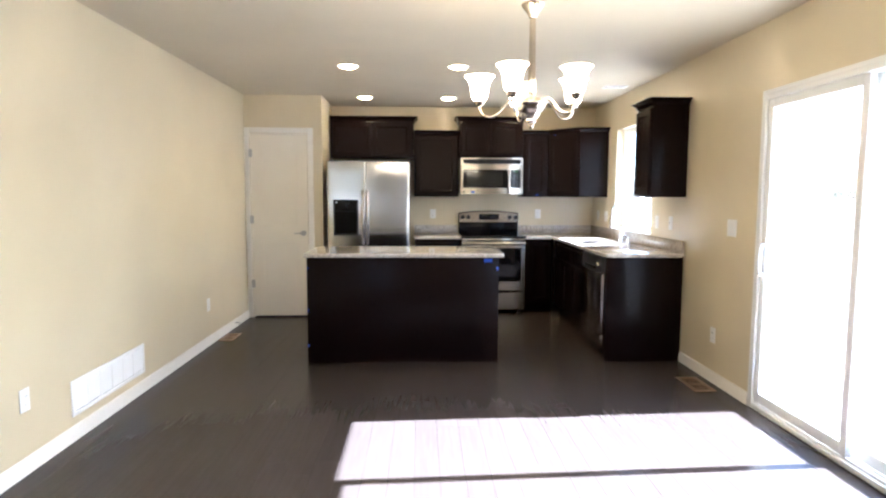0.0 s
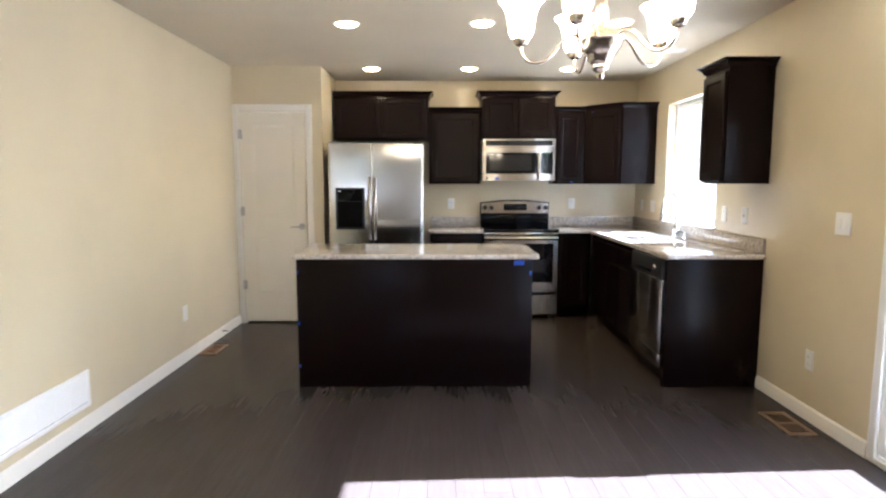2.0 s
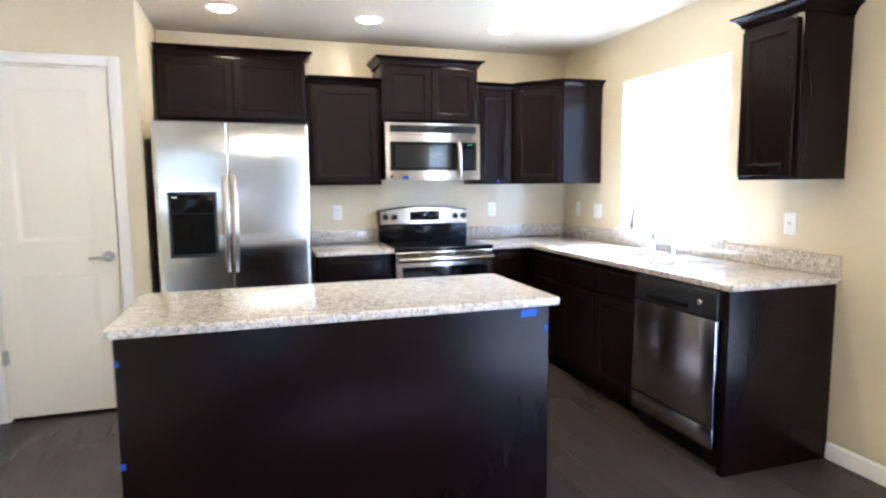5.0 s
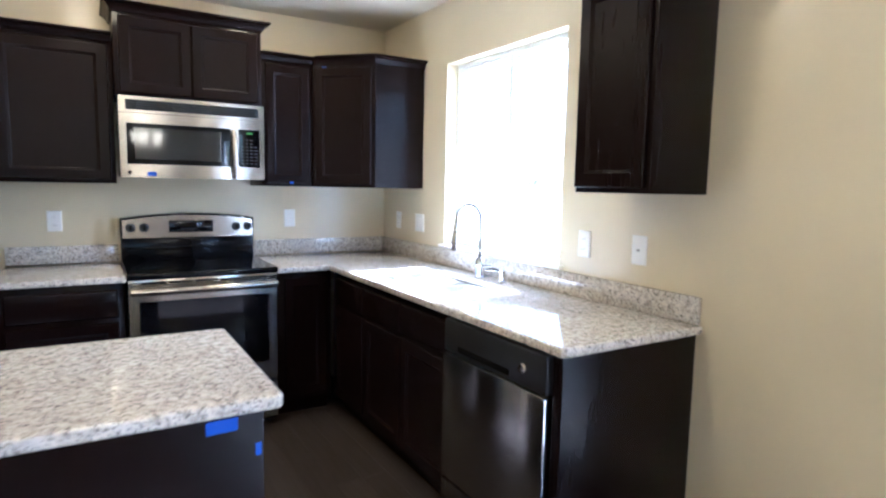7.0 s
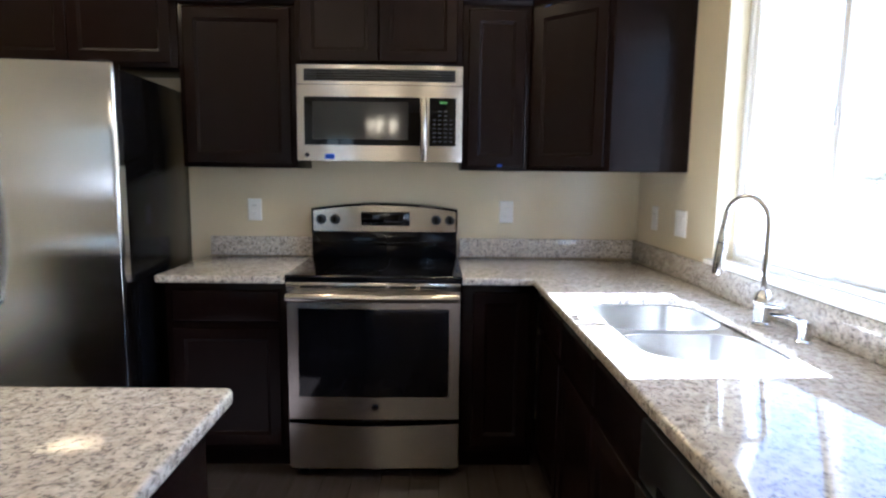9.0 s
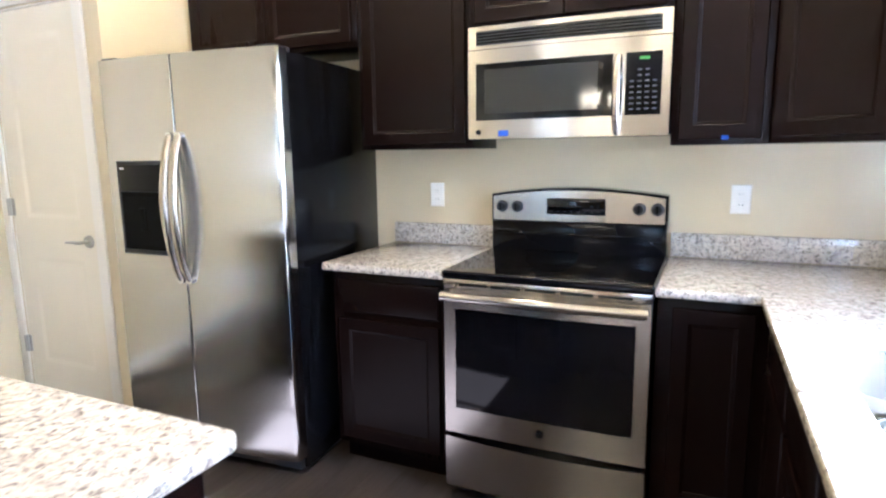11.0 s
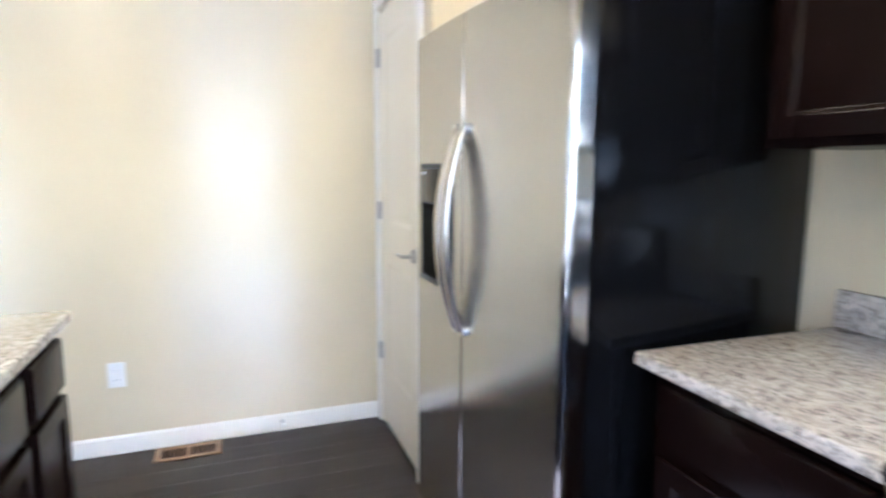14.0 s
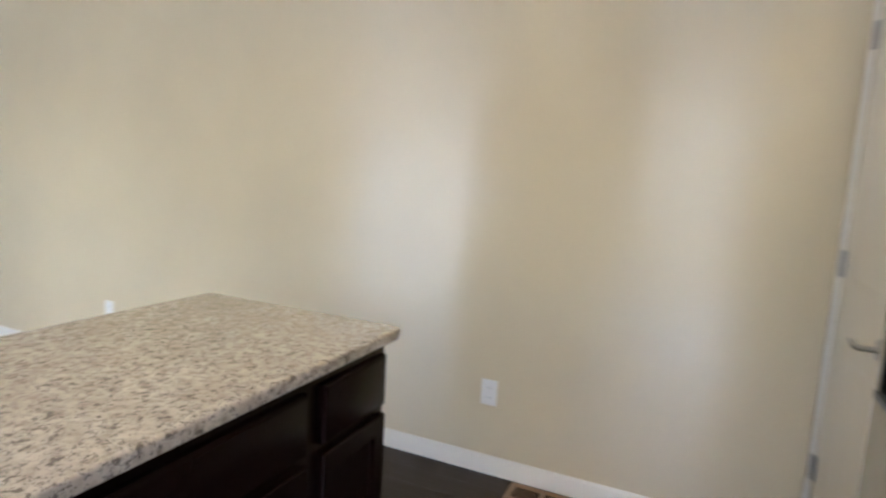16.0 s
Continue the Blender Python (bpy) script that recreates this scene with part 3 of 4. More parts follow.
# ---- island ----
island = thing("kitchen_island", (1.82, -2.33, 0), "dark espresso kitchen island with plain front panel", "kitchen island")
bm = BM()
box(bm, 1.037, 2.628, -2.644, -2.012, .0, .888, .002)
part("body", bm, ESPRESSO, island)
bm = BM()
box(bm, 1.035, 2.632, -2.660, -2.645, -.001, .888, .002)
part("front_panel", bm, ESPRESSO, island, "plain espresso back panel")
for a0, a1 in ((1.050, 1.335), (1.395, 1.98), (2.02, 2.612)):
    front(island, "drawer", (a1, -2.012, .705), -X, Y, a1 - a0, .145, True)
    if a1 - a0 > .4:
        for b0, b1 in ((a0, (a0 + a1) / 2 - .002), ((a0 + a1) / 2 + .002, a1)):
            front(island, "door", (b1, -2.012, .115), -X, Y, b1 - b0, .565)
    else:
        front(island, "door", (a1, -2.012, .115), -X, Y, a1 - a0, .565)

# ---- fridge ----
fridge = thing("refrigerator", (1.4, -.42, 0), "stainless side-by-side refrigerator with black sides", "refrigerator")
FX0, FX1, FY, FT = .906, 1.832, -.765, 1.776
bm = BM()
box(bm, FX0 + .004, FX1 - .004, FY, -.03, .03, FT - .012, .006)
part("cabinet_body", bm, BLACKPAINT, fridge, "black enamel body")
bm = BM()
box(bm, FX0 + .03, FX1 - .03, FY + .05, -.08, -.001, .03)
box(bm, FX0 + .02, FX1 - .02, FY - .03, FY + .05, .03, .085, .004)
part("kick_grille", bm, BLACKPLASTIC, fridge, "black kick grille")


def fridge_door(x0, x1, z0, z1):
    """A door with a softly bowed front and rounded outer edge."""
    bm = BM()
    prof, nn = [], 18
    for k in range(nn + 1):
        t = k / nn
        x = x0 + (x1 - x0) * t
        g = (x - (FX0 + FX1) / 2) / ((FX1 - FX0) / 2)
        prof.append((x, -.855 + .022 * g * g))
    def soften(p, end):
        e = x0 if end == 0 else x1
        r = .005 if abs(e - SEAM) < .01 else .018
        d = abs(p[0] - e)
        return (p[0], p[1] + (r - math.sqrt(max(0, r * r - (r - d) ** 2)) if d < r else 0))
    fine = []
    for x in sorted({round(x, 5) for x, _ in prof} | {x0 + d for d in (.001, .003, .006, .01, .014)} | {x1 - d for d in (.001, .003, .006, .01, .014)}):
        g = (x - (FX0 + FX1) / 2) / ((FX1 - FX0) / 2)
        fine.append(soften(soften((x, -.855 + .022 * g * g), 0), 1))
    loop = fine + [(x1, FY - .008), (x0, FY - .008)]
    lo = [bm.verts.new((x, y, z0)) for x, y in loop]
    hi = [bm.verts.new((x, y, z1)) for x, y in loop]
    n = len(loop)
    for k in range(n):
        bm.faces.new((lo[k], lo[(k + 1) % n], hi[(k + 1) % n], hi[k]))
    bm.faces.new(lo[::-1]), bm.faces.new(hi)
    return bm


SEAM = 1.331
left_door = part("freezer_door", fridge_door(FX0, SEAM - .003, .09, FT), STEEL_V, fridge, "brushed stainless freezer door", 30)
right_door = part("fridge_door", fridge_door(SEAM + .003, FX1, .09, FT), STEEL_V, fridge, "brushed stainless fridge door", 30)
for x, owner in ((SEAM - .0235, left_door), (SEAM + .0235, right_door)):
    bm = BM()
    pts, rad = [], []
    for k in range(29):
        a = k / 28
        z = .842 + a * .616
        s = math.sin(math.pi * a)
        pts.append((x, -.859 - .064 * s ** .75, z))
        rad.append(.0165 + .004 * s)
    tube(bm, pts, rad, 16, 0.62)
    handle = part("handle", bm, STEEL, owner, "long bowed steel handle")
    for zc in (.850, 1.450):
        bm = BM()
        tube(bm, [(x, -.849, zc), (x, -.863, zc), (x, -.871, zc)], [.0172, .0175, .0165], 14)
        part("handle_cap", bm, CHROME, handle, "polished end cap")


def on_door(bm):
    """Slants a piece of the dispenser to the bowed door's face."""
    for v in bm.verts:
        v.co += Vector((-.020, .0165 - (v.co.x - .995) * .053, -.010))
    return bm


bm = BM()
rings_panel(bm, (.997, -.846, .957), X, Z, -Y, .279, .405, [(0, 0), (0, .014), (.004, .017), (.016, .017), (.018, .014)])
part("dispenser", on_door(bm), BLACKPLASTIC, left_door, "black water and ice dispenser")
bm = BM()
box(bm, 1.016, 1.257, -.8655, -.859, 1.232, 1.345, .001)
part("dispenser_panel", on_door(bm), BLACKPAINT, left_door, "glossy black control panel")
bm = BM()
rings_panel(bm, (1.016, -.860, .978), X, Z, -Y, .241, .25, [(0, 0), (0, .0045), (.008, .0045), (.014, .0005), (.02, .0003)])
part("dispenser_well", on_door(bm), DARKHOLE, left_door, "dark dispenser recess")
bm = BM()
box(bm, 1.118, 1.154, -.868, -.859, 1.06, 1.16, .004)
part("paddle", on_door(bm), DARKHOLE, left_door, "black dispenser paddle")
bm = BM()
box(bm, 1.010, 1.266, -.872, -.860, .962, .978, .003)
part("drip_ledge", on_door(bm), BLACKPLASTIC, left_door, "narrow drip ledge")
bm = BM()
box(bm, 1.022, 1.046, -.8668, -.8652, 1.325, 1.334)
part("label_mark", on_door(bm), PLASTIC, left_door, "small pale badge")
for xa, xb in ((FX0 + .02, FX0 + .10), (FX1 - .10, FX1 - .02)):
    bm = BM()
    box(bm, xa, xb, -.825, -.72, FT - .012, FT + .010, .005)
    part("hinge_cover", bm, BLACKPLASTIC, fridge, "black hinge cover")

# it stands turned a little in its bay
fridge.location = (1.39, -.434, 0)
fridge.rotation_euler = (0, 0, radians(3.7))

# ---- range ----
rng = thing("range", (2.83, -.34, 0), "stainless electric range with black glass cooktop", "stove")
RX0, RX1 = 2.452, 3.208
bm = BM()
box(bm, RX0, RX1, -.635, -.012, .03, .900, .002)
part("body", bm, BLACKPAINT, rng, "black enamel oven body")
for xa in (RX0 + .03, RX1 - .07):
    for ya in (-.60, -.10):
        bm = BM()
        box(bm, xa, xa + .04, ya, ya + .04, -.001, .03)
        part("foot", bm, BLACKPLASTIC, rng)
bm = BM()
slab(bm, [rounded(RX0 - .006, RX1 + .006, -.676, -.020, .012)], .899, .930, .007)
part("cooktop", bm, BLACKGLASS, rng, "glossy black glass cooktop", 40)
for cx, cy, r in ((2.64, -.48, .105), (3.03, -.48, .078), (2.64, -.22, .078), (3.03, -.22, .105)):
    bm = BM()
    lathe(bm, [(r - .0012, .9301), (r, .9303), (r + .0012, .9301)], (cx, cy, 0), seg=40, caps=False)
    part("burner_ring", bm, BURNER, rng, "thin grey burner ring")
bm = BM()
box(bm, RX0, RX1, -.105, -.012, .930, 1.06, .004)
box(bm, RX0 + .02, RX1 - .02, -.122, -.104, 1.0, 1.012, .003)
part("riser", bm, BLACKPAINT, rng, "glossy black riser under the controls")


def arched(x0, x1, z0, z1, rise, n=24):
    top = [(x0 + (x1 - x0) * k / n, z1 + rise * (1 - (2 * k / n - 1) ** 2)) for k in range(n + 1)]
    return [(x0, z0)] + top + [(x1, z0)]


def plate_y(bm, pts, y0, y1):
    a, b = [bm.verts.new((x, y0, z)) for x, z in pts], [bm.verts.new((x, y1, z)) for x, z in pts]
    n = len(pts)
    for k in range(n):
        bm.faces.new((a[k], a[(k + 1) % n], b[(k + 1) % n], b[k]))
    bm.faces.new(a[::-1]), bm.faces.new(b)
    return bm


part("backguard", plate_y(BM(), arched(RX0 - .002, RX1 + .002, 1.058, 1.182, .030), -.100, -.012), BLACKPAINT, rng, "black backguard shell", 30)
part("control_panel", plate_y(BM(), arched(RX0 + .008, RX1 - .008, 1.066, 1.172, .029), -.110, -.101), STEEL, rng, "arched stainless control panel", 30)
bm = BM()
box(bm, 2.708, 2.962, -.1135, -.109, 1.096, 1.168, .002)
panel = part("clock_display", bm, BLACKGLASS, rng, "black clock display")
for k in range(8):
    for z in (1.106, 1.130) if k in (0, 1, 6, 7) else (1.106,):
        bm = BM()
        box(bm, 2.724 + .029 * k, 2.736 + .029 * k, -.1142, -.1136, z, z + .006)
        part("button", bm, GREYPRINT, panel)
for kx in (2.502, 2.574, 3.098, 3.170):
    bm = BM()
    lathe(bm, [(.026, -.110), (.026, -.114), (.0215, -.116), (.0195, -.136), (.017, -.139), (0, -.139)], (kx, 0, 1.127), "y", 24)
    k = part("knob", bm, BLACKPLASTIC, rng, "black control knob")
    bm = BM()
    box(bm, kx - .0035, kx + .0035, -.1445, -.1385, 1.110, 1.144, .0015)
    part("knob_grip", bm, BLACKPAINT, k)
# oven door
def bowed_front(x0, x1, z0, z1, yf, bow, yb, dip=0.0, n=20, over=None):
    """A panel bowed outwards; over: the x range that the bow spans."""
    bm = BM()
    c, half = ((over[0] + over[1]) / 2, (over[1] - over[0]) / 2) if over else ((x0 + x1) / 2, (x1 - x0) / 2)
    pts = [(x, yf - bow * (1 - ((x - c) / half) ** 2)) for x in [x0 + (x1 - x0) * k / n for k in range(n + 1)]]
    lo = [bm.verts.new((x, y, z0)) for x, y in pts]
    hi = [bm.verts.new((x, y, z1 - dip * (1 - (2 * k / n - 1) ** 2))) for k, (x, y) in enumerate(pts)]
    lb = [bm.verts.new((x, yb, z0)) for x, y in pts]
    hb = [bm.verts.new((x, yb, z1 - dip * (1 - (2 * k / n - 1) ** 2))) for k, (x, y) in enumerate(pts)]
    for k in range(n):
        bm.faces.new((lo[k], lo[k + 1], hi[k + 1], hi[k]))
        bm.faces.new((lb[k], hb[k], hb[k + 1], lb[k + 1]))
        bm.faces.new((hi[k], hi[k + 1], hb[k + 1], hb[k]))
        bm.faces.new((lo[k], lb[k], lb[k + 1], lo[k + 1]))
    bm.faces.new((lo[0], hi[0], hb[0], lb[0])), bm.faces.new((lo[n], lb[n], hb[n], hi[n]))
    return bm


oven_door = part("oven_door", bowed_front(RX0 + .004, RX1 - .004, .285, .862, -.668, .006, -.637), STEEL, rng, "stainless oven door", 30)
part("oven_window", bowed_front(RX0 + .050, RX1 - .032 - .018, .388, .785, -.6705, .0062, -.660), BLACKGLASS, oven_door, "large black glass oven window", 30)
bm = BM()
tube(bm, [(RX0 + .012 + (RX1 - RX0 - .024) * k / 20, -.715 - .010 * (1 - (k / 10 - 1) ** 2), .842) for k in range(21)], .0165, 14, 1.15)
for hx in (RX0 + .035, RX1 - .035):
    tube(bm, [(hx, -.66, .842), (hx, -.715, .842)], .012, 10)
part("oven_handle", bm, STEEL, oven_door, "broad stainless handle bar")
bm = BM()
lathe(bm, [(.016, -.6745), (.016, -.677), (.013, -.678), (0, -.678)], (2.835, 0, .342), "y", 24)
part("badge", bm, BLACKGLASS, oven_door, "small round badge")
part("storage_drawer", bowed_front(RX0 + .004, RX1 - .004, .055, .264, -.668, .006, -.637, .012), STEEL, rng, "stainless storage drawer", 30)
bm = BM()
box(bm, RX0 + .002, RX1 - .002, -.668, -.636, .866, .898, .002)
vent_trim = part("vent_trim", bm, STEEL, rng, "stainless vent trim under the cooktop")
for k in range(5):
    bm = BM()
    box(bm, RX0 + .062 + .129 * k, RX0 + .062 + .129 * k + .114, -.6695, -.660, .874, .884, .002)
    part("vent_slot", bm, DARKHOLE, vent_trim, "dark vent slot")

# ---- microwave ----
mw = thing("microwave", (2.83, -.2, 1.42), "stainless over-range microwave under the wall cabinet", "microwave")
MX0, MX1, MZ0, MZ1 = 2.452, 3.213, 1.422, 1.855
bm = BM()
box(bm, MX0 + .003, MX1 - .003, -.372, -.003, MZ0 + .004, MZ1 - .001, .002)
part("casing", bm, BLACKPAINT, mw, "black casing")
part("front", bowed_front(MX0, MX1, MZ0, 1.765, -.395, .014, -.373), STEEL, mw, "bowed stainless front", 30)
part("vent_band", bowed_front(MX0, MX1, 1.768, MZ1, -.392, .012, -.373), STEEL, mw, "stainless vent band", 30)
grille = part("vent_grille", bowed_front(MX0 + .034, MX1 - .034, 1.783, 1.836, -.3945, .012, -.380, over=(MX0, MX1)), BLACKPLASTIC, mw, "black louvred vent grille", 30)
for k in range(4):
    part("louvre", bowed_front(MX0 + .04, MX1 - .04, 1.789 + .0115 * k, 1.794 + .0115 * k, -.397, .012, -.385, over=(MX0, MX1)), BLACKPAINT, grille, "", 30)
part("window_surround", bowed_front(MX0 + .034, 3.018, 1.494, 1.712, -.397, .014, -.385, over=(MX0, MX1)), BLACKGLASS, mw, "black window surround", 30)
part("door_window", bowed_front(MX0 + .072, 2.965, 1.520, 1.690, -.3985, .014, -.388, over=(MX0, MX1)), MESHGLASS, mw, "dark glass door window", 30)
keypad = part("keypad", bowed_front(3.062, 3.184, 1.494, 1.712, -.397, .014, -.385, over=(MX0, MX1)), BLACKGLASS, mw, "black keypad", 30)
for r in range(8):
    for c in range(4):
        if r > 5 and c in (0, 3):
            continue
        kx = 3.076 + .026 * c
        ky = -.397 - .014 * (1 - ((kx + .007 - 2.827) / .383) ** 2)
        bm = BM()
        box(bm, kx, kx + .015, ky - .0012, ky + .001, 1.512 + .0195 * r, 1.518 + .0195 * r)
        part("key", bm, KEYPRINT, keypad)
bm = BM()
box(bm, 3.108, 3.142, -.4055, -.4025, 1.686, 1.696)
part("clock_digits", bm, CLOCKGREEN, keypad, "glowing green clock")
bm = BM()
tube(bm, [(3.036, -.404 - .034 * math.sin(math.pi * k / 16) ** .6, 1.432 + .27 * k / 16) for k in range(17)], [.0135 + .004 * math.sin(math.pi * k / 16) for k in range(17)], 14)
part("handle", bm, STEEL, mw, "curved steel handle")
bm = BM()
lathe(bm, [(.010, -.4015), (.010, -.404), (0, -.4045)], (2.496, .001, 1.448), "y", 18)
part("badge", bm, GREYPRINT, mw)

# ---- dishwasher ----
dw = thing("dishwasher", (3.84, -2.32, 0), "stainless dishwasher with black control strip", "dishwasher")
DY0, DY1 = -2.628, -2.010
bm = BM()
box(bm, 3.560, 4.14, DY0 + .004, DY1 - .004, .03, .880, .002)
part("tub", bm, BLACKPAINT, dw, "black tub casing")
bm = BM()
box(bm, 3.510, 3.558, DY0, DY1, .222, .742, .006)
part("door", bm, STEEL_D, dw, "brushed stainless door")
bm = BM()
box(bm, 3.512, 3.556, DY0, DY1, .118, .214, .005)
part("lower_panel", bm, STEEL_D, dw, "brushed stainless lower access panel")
bm = BM()
box(bm, 3.516, 3.558, DY0, DY1, .747, .880, .008)
strip = part("control_strip", bm, BLACKPLASTIC, dw, "black control strip")
bm = BM()
box(bm, 3.5125, 3.518, -2.440, -2.115, .764, .786, .002)
part("handle_slot", bm, DARKHOLE, strip, "dark recessed handle slot")
bm = BM()
lathe(bm, [(.019, 3.517), (.019, 3.505), (.016, 3.499), (0, 3.498)], (0, -2.522, .814), "x", 20)
part("dial", bm, STEEL, strip, "round silver dial")
bm = BM()
box(bm, 3.60, 3.64, DY0 + .003, DY1 - .003, -.001, .112)
part("toe_plate", bm, BLACKPAINT, dw)

# ---- sink and tap ----
sink = thing("sink", (3.81, -1.41, .7), "undermounted stainless double-bowl kitchen sink", "sink")
for ya, yb in ((-1.776, -1.405), (-1.365, -1.009)):
    bm = BM()
    levels = [(0.0, .880), (.004, .80), (.010, .735), (.022, .708), (.045, .700)]
    loops = [[bm.verts.new((x, y, z)) for x, y in rounded(3.619 + o, 4.046 - o, ya + o, yb - o, .12)] for o, z in levels]
    n = len(loops[0])
    for a, b in zip(loops, loops[1:]):
        for k in range(n):
            bm.faces.new((a[k], b[k], b[(k + 1) % n], a[(k + 1) % n]))
    bm.faces.new(loops[-1])
    bowl = part("bowl", bm, SINKSTEEL, sink, "brushed steel bowl", 50)
    bm = BM()
    lathe(bm, [(.045, .7005), (.043, .7035), (.030, .7025), (.012, .7010), (0, .7010)], (3.83, (ya + yb) / 2, 0), seg=24)
    part("drain", bm, CHROME, bowl, "round steel drain")
bm = BM()
slab(bm, [[(3.600, -1.80), (4.065, -1.80), (4.065, -.985), (3.600, -.985)], rounded(3.622, 4.043, -1.773, -1.408, .118)[::-1], rounded(3.622, 4.043, -1.362, -1.012, .118)[::-1]], .876, .8875, .001)
part("rim", bm, SINKSTEEL, sink, "steel rim and divider of the bowls")

tap = thing("tap", (4.095, -1.415, .922), "tall chrome gooseneck tap with pull-down spray", "tap")
tx, ty = 4.095, -1.415
sx, sy = -.48, .877                       # the way the spout is swung
def off(r, z):
    return (tx + sx * r, ty + sy * r, z)


bm = BM()
lathe(bm, [(.031, .9215), (.031, .928), (.027, .933), (.0265, .975), (.028, .982), (.028, 1.005), (.022, 1.018), (.013, 1.030), (0, 1.030)], (tx, ty, 0), seg=24)
part("base", bm, CHROME, tap, "polished chrome base")
bm = BM()
neck = [off(0, 1.02), off(0, 1.22)] + [off(.072 - .072 * math.cos(a), 1.235 + .074 * math.sin(a)) for a in [math.pi * k / 14 for k in range(15)]]
neck += [off(.150, 1.20)]
tube(bm, neck, [.0105] * len(neck), 14)
part("gooseneck", bm, CHROME, tap, "curved chrome neck")
bm = BM()
tube(bm, [off(.149, 1.205), off(.152, 1.17), off(.158, 1.10), off(.160, 1.055)], [.012, .0155, .020, .0195], 16)
head = part("spray_head", bm, CHROME, tap, "chrome spray head")
bm = BM()
tube(bm, [off(.1525, 1.162), off(.153, 1.158)], .0172, 16)
part("ring", bm, BLACKPLASTIC, head, "thin dark joint ring")
bm = BM()
tube(bm, [(tx, ty - .02, .985), (tx + .004, ty - .042, .987), (tx + .008, ty - .105, .996)], [.012, .009, .007], 12)
part("lever", bm, CHROME, tap, "chrome side lever")
soap = thing("soap_dispenser", (4.098, -1.615, .922), "short chrome soap dispenser on the worktop", "soap dispenser")
bm = BM()
lathe(bm, [(.023, .9215), (.023, .927), (.018, .932), (.017, .966), (.020, .970), (.020, .983), (0, .986)], (4.098, -1.615, 0), seg=20)
part("pump", bm, CHROME, soap)
bm = BM()
tube(bm, [(4.098, -1.615, .978), (4.085, -1.560, .982), (4.072, -1.500, .974)], [.008, .007, .006], 10)
part("spout", bm, CHROME, soap)

# ---- switches and sockets ----
def wall_plate(name, label, category, centre, n, w=.074, h=.118, kind="outlet", gangs=1):
    c, n = Vector(centre), Vector(n)
    u = Z.cross(n)
    ob = thing(name, c, label, category, "white wall plates")
    bm = BM()
    rings_panel(bm, c - u * w / 2 - Z * h / 2 + n * .0008, u, Z, n, w, h, [(0, 0), (0, .003), (.004, .0062), (.008, .0066)])
    part("plate", bm, PLASTIC, ob)
    for g in range(gangs):
        gc = c + u * ((g - (gangs - 1) / 2) * .046)
        if kind == "outlet":
            for dz in (.022, -.022):
                bm = BM()
                rings_panel(bm, gc - u * .0165 + Z * (dz - .0145) + n * .006, u, Z, n, .033, .029, [(0, 0), (.001, .0022), (.004, .0025)])
                sock = part("socket", bm, PLASTIC, ob)
                for du2 in (-.0065, .0065):
                    bm = BM()
                    p = gc + u * du2 + Z * dz + n * .0086
                    rings_panel(bm, p - u * .0009 - Z * .0035, u, Z, n, .0018, .007, [(0, 0), (0, .0004)])
                    part("slot", bm, DARKHOLE, sock)
        elif kind == "switch":
            bm = BM()
            rings_panel(bm, gc - u * .0165 - Z * .033 + n * .006, u, Z, n, .033, .066, [(0, 0), (.001, .003), (.006, .005)])
            part("rocker", bm, PLASTIC, ob)
        else:
            bm = BM()
            tube(bm, [gc + n * .006, gc + n * .016], .0055, 10)
            part("jack", bm, SATIN, ob, "small metal cable jack")
    return ob


wall_plate("wall_socket", "white wall socket above the short worktop", "socket", (2.128, 0, 1.166), -Y)
wall_plate("wall_socket", "white wall socket beside the range", "socket", (3.477, 0, 1.168), -Y)
wall_plate("wall_socket", "white wall socket near the kitchen corner", "socket", (XR, -.257, 1.162), -X)
wall_plate("wall_switch", "white double rocker switch beside the window", "switch", (XR, -.565, 1.160), -X, .118, .118, "switch", 2)
wall_plate("wall_socket", "white wall socket below the wall cabinet", "socket", (XR, -2.092, 1.163), -X)
wall_plate("cable_plate", "white cable plate with a small jack", "wall plate", (XR, -2.397, 1.166), -X, .074, .118, "jack")
wall_plate("wall_switch", "white double rocker switch by the glass door", "switch", (XR, -3.424, 1.18), -X, .122, .122, "switch", 2)
wall_plate("wall_socket", "white wall socket low by the glass door", "socket", (XR, -3.224, .358), -X)
wall_plate("wall_socket", "white wall socket low on the long wall", "socket", (0, -2.048, .381), X)
wall_plate("wall_socket", "white wall socket beside the return-air grille", "socket", (0, -4.578, .376), X)

# ---- vents ----
vent = thing("return_air_grille", (0, -3.765, .24), "white stamped return-air grille low on the wall", "vent")
vy0, vy1, vz0, vz1 = -4.20, -3.33, .137, .347
bm = BM()
for ya, yb, za, zb in ((vy0, vy0 + .025, vz0, vz1), (vy1 - .025, vy1, vz0, vz1), (vy0 + .025, vy1 - .025, vz0, vz0 + .025), (vy0 + .025, vy1 - .025, vz1 - .025, vz1)):
    box(bm, .0008, .009, ya, yb, za, zb, .002)
part("frame", bm, VINYL, vent, "white metal frame")
bm = BM()
box(bm, .0006, .0015, vy0 + .02, vy1 - .02, vz0 + .02, vz1 - .02)
part("backing", bm, DARKHOLE, vent)
cols = 6
cw = (vy1 - vy0 - .05) / cols
for k in range(1, cols):
    bm = BM()
    box(bm, .002, .008, vy0 + .025 + k * cw - .005, vy0 + .025 + k * cw + .005, vz0 + .025, vz1 - .025)
    part("mullion", bm, VINYL, vent)
